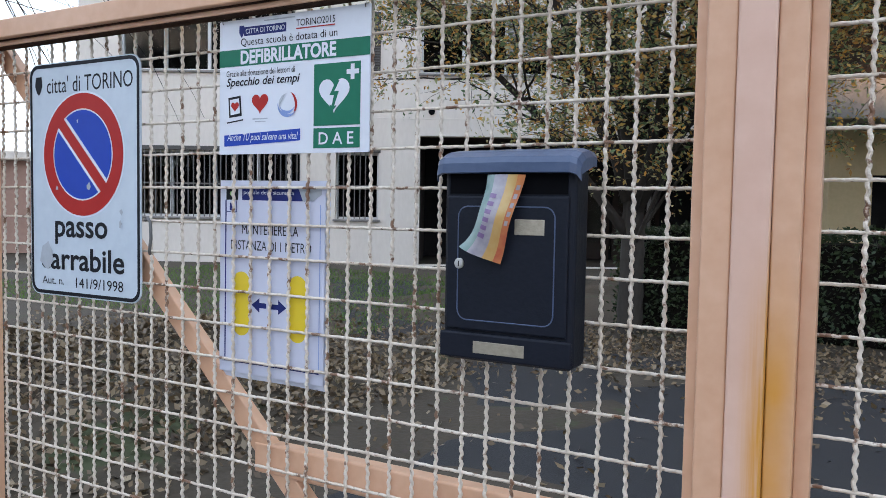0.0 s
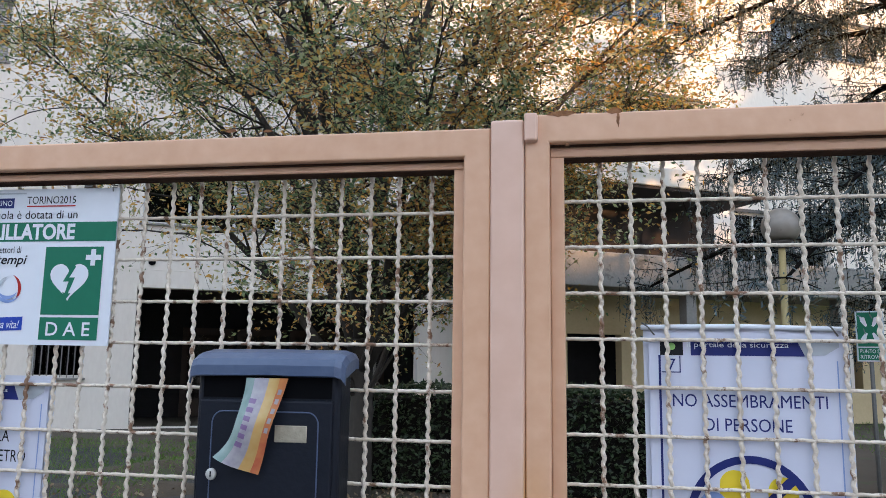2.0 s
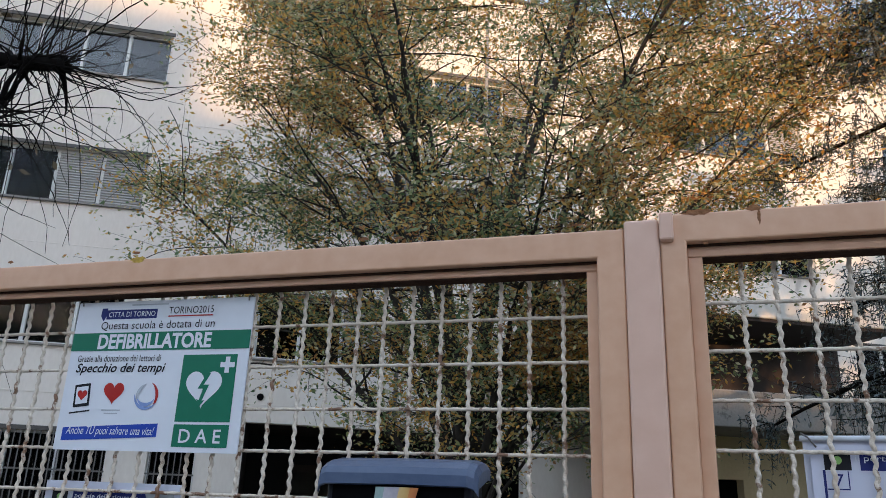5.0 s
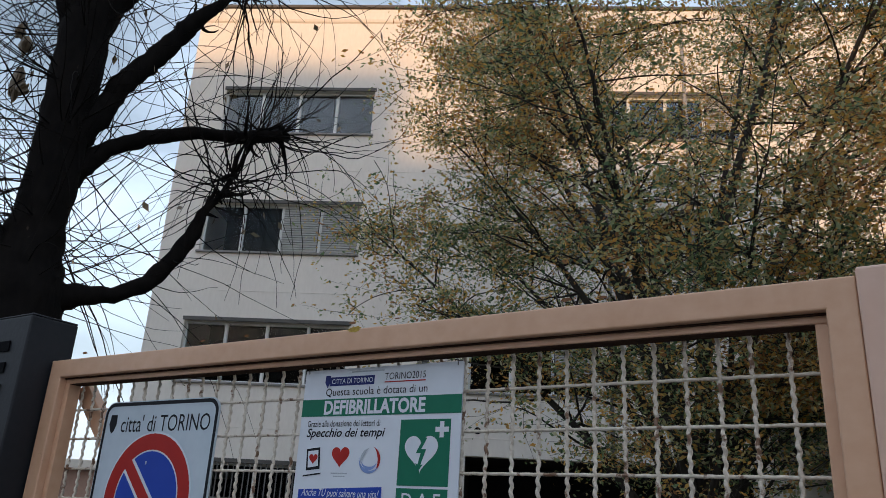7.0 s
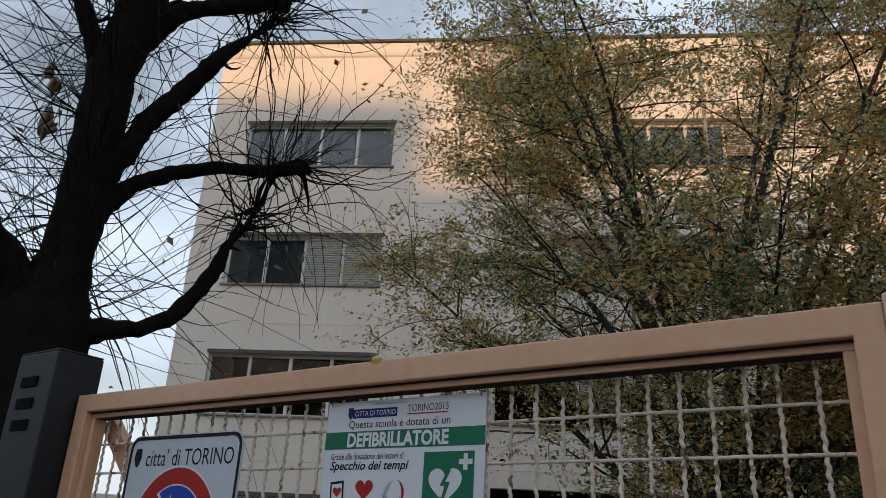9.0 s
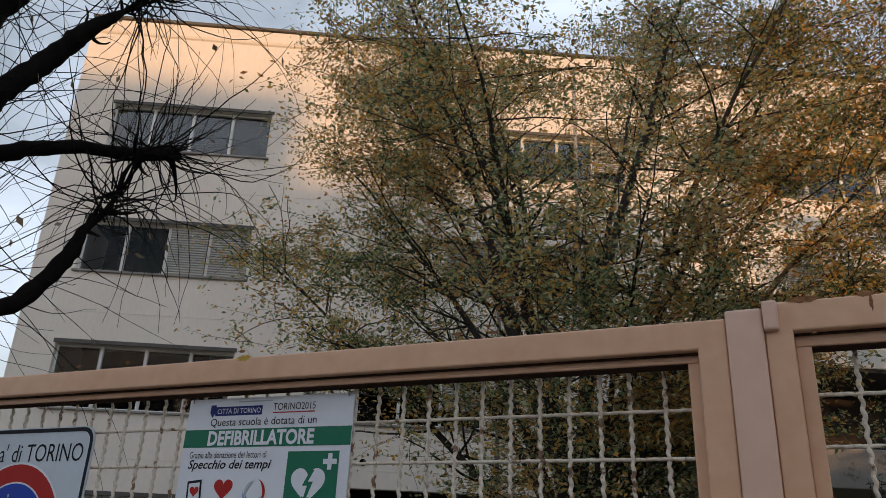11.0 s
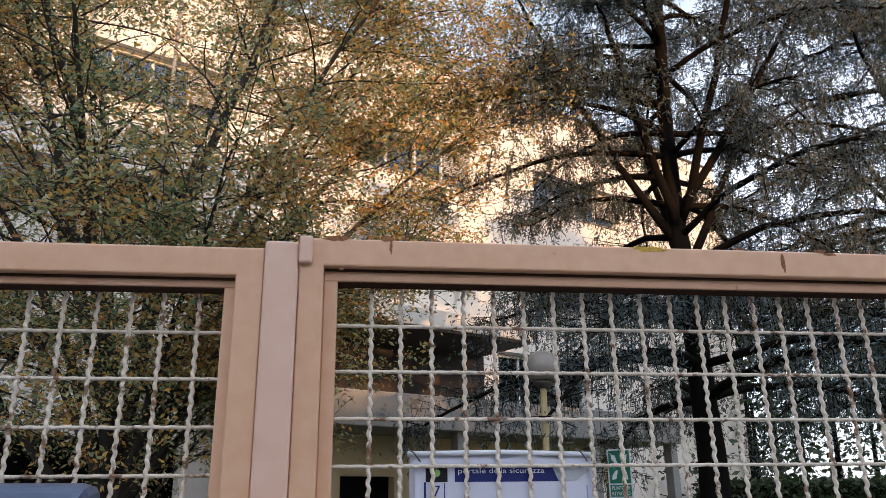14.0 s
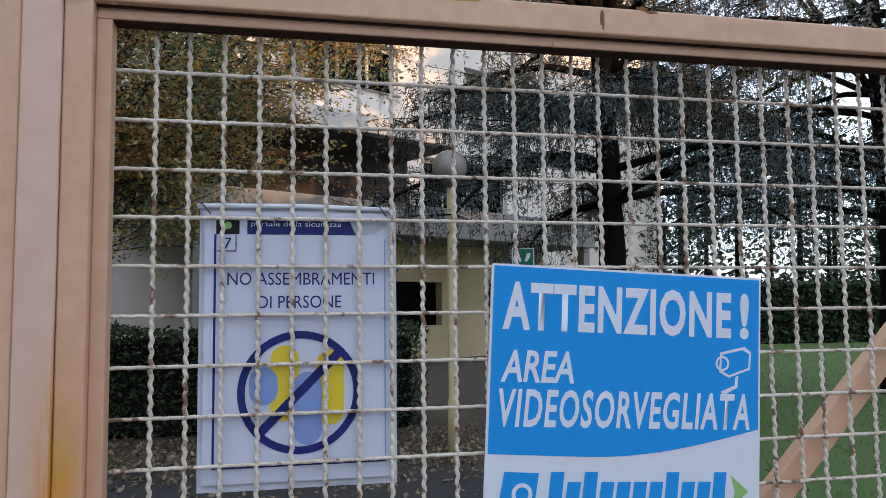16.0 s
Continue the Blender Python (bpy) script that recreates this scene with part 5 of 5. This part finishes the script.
def leaflet():
    """A glossy folded leaflet, half pushed into the slot and bent down."""
    t = thing("leaflet", pose(-0.572, 1.394, 1.205) @ Matrix.Diagonal((0.95, 0.88, 1, 1)), "colourful folded shop leaflet stuck in the mailbox slot", "leaflet")
    rows = 14

    def at(u, v):
        # u across 0..1, v down 0..1
        x = -0.035 + u * 0.079 - (1 - u) * 0.042 * v ** 4 - u * 0.046 * v
        z = 0.345 - v * (0.130 + 0.030 * u)
        y = -0.100 - 0.022 * math.sin(min(1, v * 1.3) * 1.6) - 0.016 * math.sin(u * math.pi) - 0.014 * v * math.cos(u * 3) + 0.004 * math.sin(v * 9)
        return Vector((x, y, z))

    for name, u0, u1, mm in (("teal_stripe", 0.0, 0.26, TEAL), ("pale_stripe", 0.26, 0.62, PALEPRINT), ("yellow_stripe", 0.62, 0.84, OCHRE), ("red_stripe", 0.84, 1.0, ORANGE)):
        bm = bmesh.new()
        g = [[bm.verts.new(at(u0 + (u1 - u0) * i / 4, v / rows)) for i in range(5)] for v in range(rows + 1)]
        for v in range(rows):
            for i in range(4):
                f = bm.faces.new((g[v][i], g[v + 1][i], g[v + 1][i + 1], g[v][i + 1]))
                f.smooth = True
        part(name, bm, mm, t)
    for name, u0, u1, v0, v1, mm, n in (("print_bar", 0.26, 0.46, 0.24, 0.84, PURPLE, 6), ("print_bar", 0.88, 0.96, 0.12, 0.62, PALEPRINT, 5)):
        for k in range(n):
            a, b = v0 + (v1 - v0) * k / n, v0 + (v1 - v0) * (k + (1 if n == 1 else 0.55)) / n
            bm = bmesh.new()
            lift = Vector((0, -0.0010 if n == 1 else -0.0018, 0))
            g = [[bm.verts.new(at(u0 + (u1 - u0) * i / 2, a + (b - a) * q / 6) + lift) for i in range(3)] for q in range(7)]
            for q in range(6):
                for i in range(2):
                    bm.faces.new((g[q][i], g[q + 1][i], g[q + 1][i + 1], g[q][i + 1]))
            part(name, bm, mm, t)


TEAL = mat("teal_print", (0.10, 0.19, 0.17), (0.24, 0.31, 0.28), 0.3, fine=60, coarse=20, bump=0.02)
PALEPRINT = mat("pale_lilac_print", (0.40, 0.37, 0.37), (0.26, 0.24, 0.28), 0.3, fine=90, coarse=30, bump=0.02)
OCHRE = mat("yellow_print", (0.55, 0.38, 0.16), (0.52, 0.28, 0.08), 0.3, fine=60, coarse=20, bump=0.02)
ORANGE = mat("orange_red_print", (0.45, 0.07, 0.04), (0.60, 0.26, 0.08), 0.3, fine=40, coarse=26, bump=0.02)
PURPLE = mat("purple_print", (0.22, 0.13, 0.26), None, 0.3, bump=0.0)
leaflet()

# ---- wear on the gate, small fittings ----
def patch(cx, cz, w, h, y, material, parent, seed, name):
    r = random.Random(seed)
    flat(name, [(cx + w / 2 * math.cos(a) * r.uniform(0.6, 1.15), cz + h / 2 * math.sin(a) * r.uniform(0.6, 1.15)) for a in [i * 2 * math.pi / 18 for i in range(18)]], y, material, parent)


patch(-1.172, 1.985, 0.040, 0.017, Y0 - 0.0006, LICHEN, left_leaf, 1, "lichen")
patch(0.505, 2.004, 0.070, 0.012, Y0 - 0.0006, LICHEN, right_leaf, 2, "lichen")
patch(0.763, 1.985, 0.010, 0.040, Y0 - 0.0006, RUST, right_leaf, 3, "rust_mark")
patch(0.860, 2.004, 0.030, 0.008, Y0 - 0.0006, RUST, right_leaf, 4, "rust_mark")
patch(-0.070, 2.008, 0.050, 0.012, Y0 - 0.0006, RUST, right_leaf, 5, "rust_mark")
patch(0.022, 2.009, 0.026, 0.012, Y0 - 0.0006, RUST, right_leaf, 6, "rust_mark")
patch(0.028, 1.994, 0.006, 0.030, Y0 - 0.0008, RUST, right_leaf, 7, "rust_mark")
patch(-0.600, 1.996, 0.024, 0.006, Y0 - 0.0006, RUST, left_leaf, 8, "rust_mark")
patch(-0.058, 1.953, 0.010, 0.006, Y0 + 0.0005, RUST, right_leaf, 9, "rust_mark")
rr = random.Random(31)
for k in range(16):
    x = rr.choice((rr.uniform(-2.25, -0.25), rr.uniform(-0.1, 1.85)))
    side = right_leaf if x > -0.13 else left_leaf
    patch(x, (2.013 if x > -0.13 else 2.001) - rr.uniform(0, 0.004), rr.uniform(0.006, 0.03), rr.uniform(0.003, 0.008), Y0 - 0.0004, RUST, side, 40 + k, "rust_mark")

hook = thing("sign_hook", pose(-1.590, 1.386, 1.40), "bent dark wire hook on the mesh", "hook")
part("wire", tubes("wire", [[((-0.012, 0.0, 0.045), 0.004), ((0.004, -0.006, 0.050), 0.004), ((0.016, -0.008, 0.040), 0.004), ((0.018, -0.008, 0.0), 0.004), ((0.010, -0.006, -0.03), 0.004), ((0.0, 0.004, -0.04), 0.004)]], BARS, 8), BARS, hook)

# assembly point sign on its own post
ap = thing("assembly_sign", pose(3.10, 9.02, 0, 0, 0, -16), "small green assembly point sign on a thin post", "sign")
part("post", tubes("post", [[((0, 0.03, 0), 0.022), ((0, 0.03, 2.2), 0.022)]], BARS, 8), BARS, ap)
part("panel", bevelled(-0.135, 0.135, 0.0, 0.012, 1.66, 2.20, 0.006, 2), SIGNGREY, ap)
flat("green_field", rect(-0.118, 0.118, 1.82, 2.185), -0.001, GREEN, ap)
flat("green_field", rect(-0.118, 0.118, 1.675, 1.805), -0.001, GREEN, ap)
lettering("PUNTO DI", -0.10, 0.10, 1.75, 1.79, -0.003, SIGNWHITE, ap)
lettering("RITROVO", -0.10, 0.10, 1.69, 1.73, -0.003, SIGNWHITE, ap)
for a, b in ((-1, -1), (1, -1), (-1, 1), (1, 1)):
    flat("arrow", [(a * 0.09, 2.0 + b * 0.14), (a * 0.045, 2.0 + b * 0.13), (a * 0.02, 2.0 + b * 0.04), (a * 0.04, 2.0 + b * 0.03), (a * 0.085, 2.0 + b * 0.09)], -0.002, SIGNWHITE, ap)

# ---- fallen leaves and grass ----
rl = random.Random(77)
spots = []
for i in range(24000):
    k = rl.random()
    if k < 0.68:
        x, y = min(rl.gauss(-5.4, 1.6), -3.0 - abs(rl.gauss(0, 0.5))), rl.gauss(4.4, 1.7)
    elif k < 0.95:
        x, y = rl.uniform(-4, 4.5), rl.gauss(8.3, 0.9)
    else:
        x, y = rl.uniform(-6, 5), rl.uniform(1.9, 9)
    if 1.8 < y < 9.8:
        spots.append((x, y, ground_height(x, y) + rl.uniform(0.012, 0.035)))
solid("fallen_leaves", leaf_cloud("fallen_leaves", spots, 0.062, DEADLEAF, rl, flat_up=1.2, ratio=0.6), DEADLEAF, "dry brown fallen leaves strewn over soil and asphalt", "leaves", kind="stuff")
spots = []
for i in range(30000):
    x, y = rl.uniform(3.8, 22), rl.uniform(5.2, 26)
    if y < 5 + (x - 3.6) * 6 and y > 5.0 + (x - 3.6) * 0.06:
        spots.append((x, y, 0.005))
for i in range(14000):
    x, y = rl.uniform(-14, -5), rl.uniform(7.0, 14.5)
    spots.append((x, y, ground_height(x, y)))
solid("grass", leaf_cloud("grass", spots, 0.09, GRASSLEAF, rl, ratio=0.12, droop=-1.2), GRASSLEAF, "short green grass on lawn and building strip", "grass", kind="stuff")
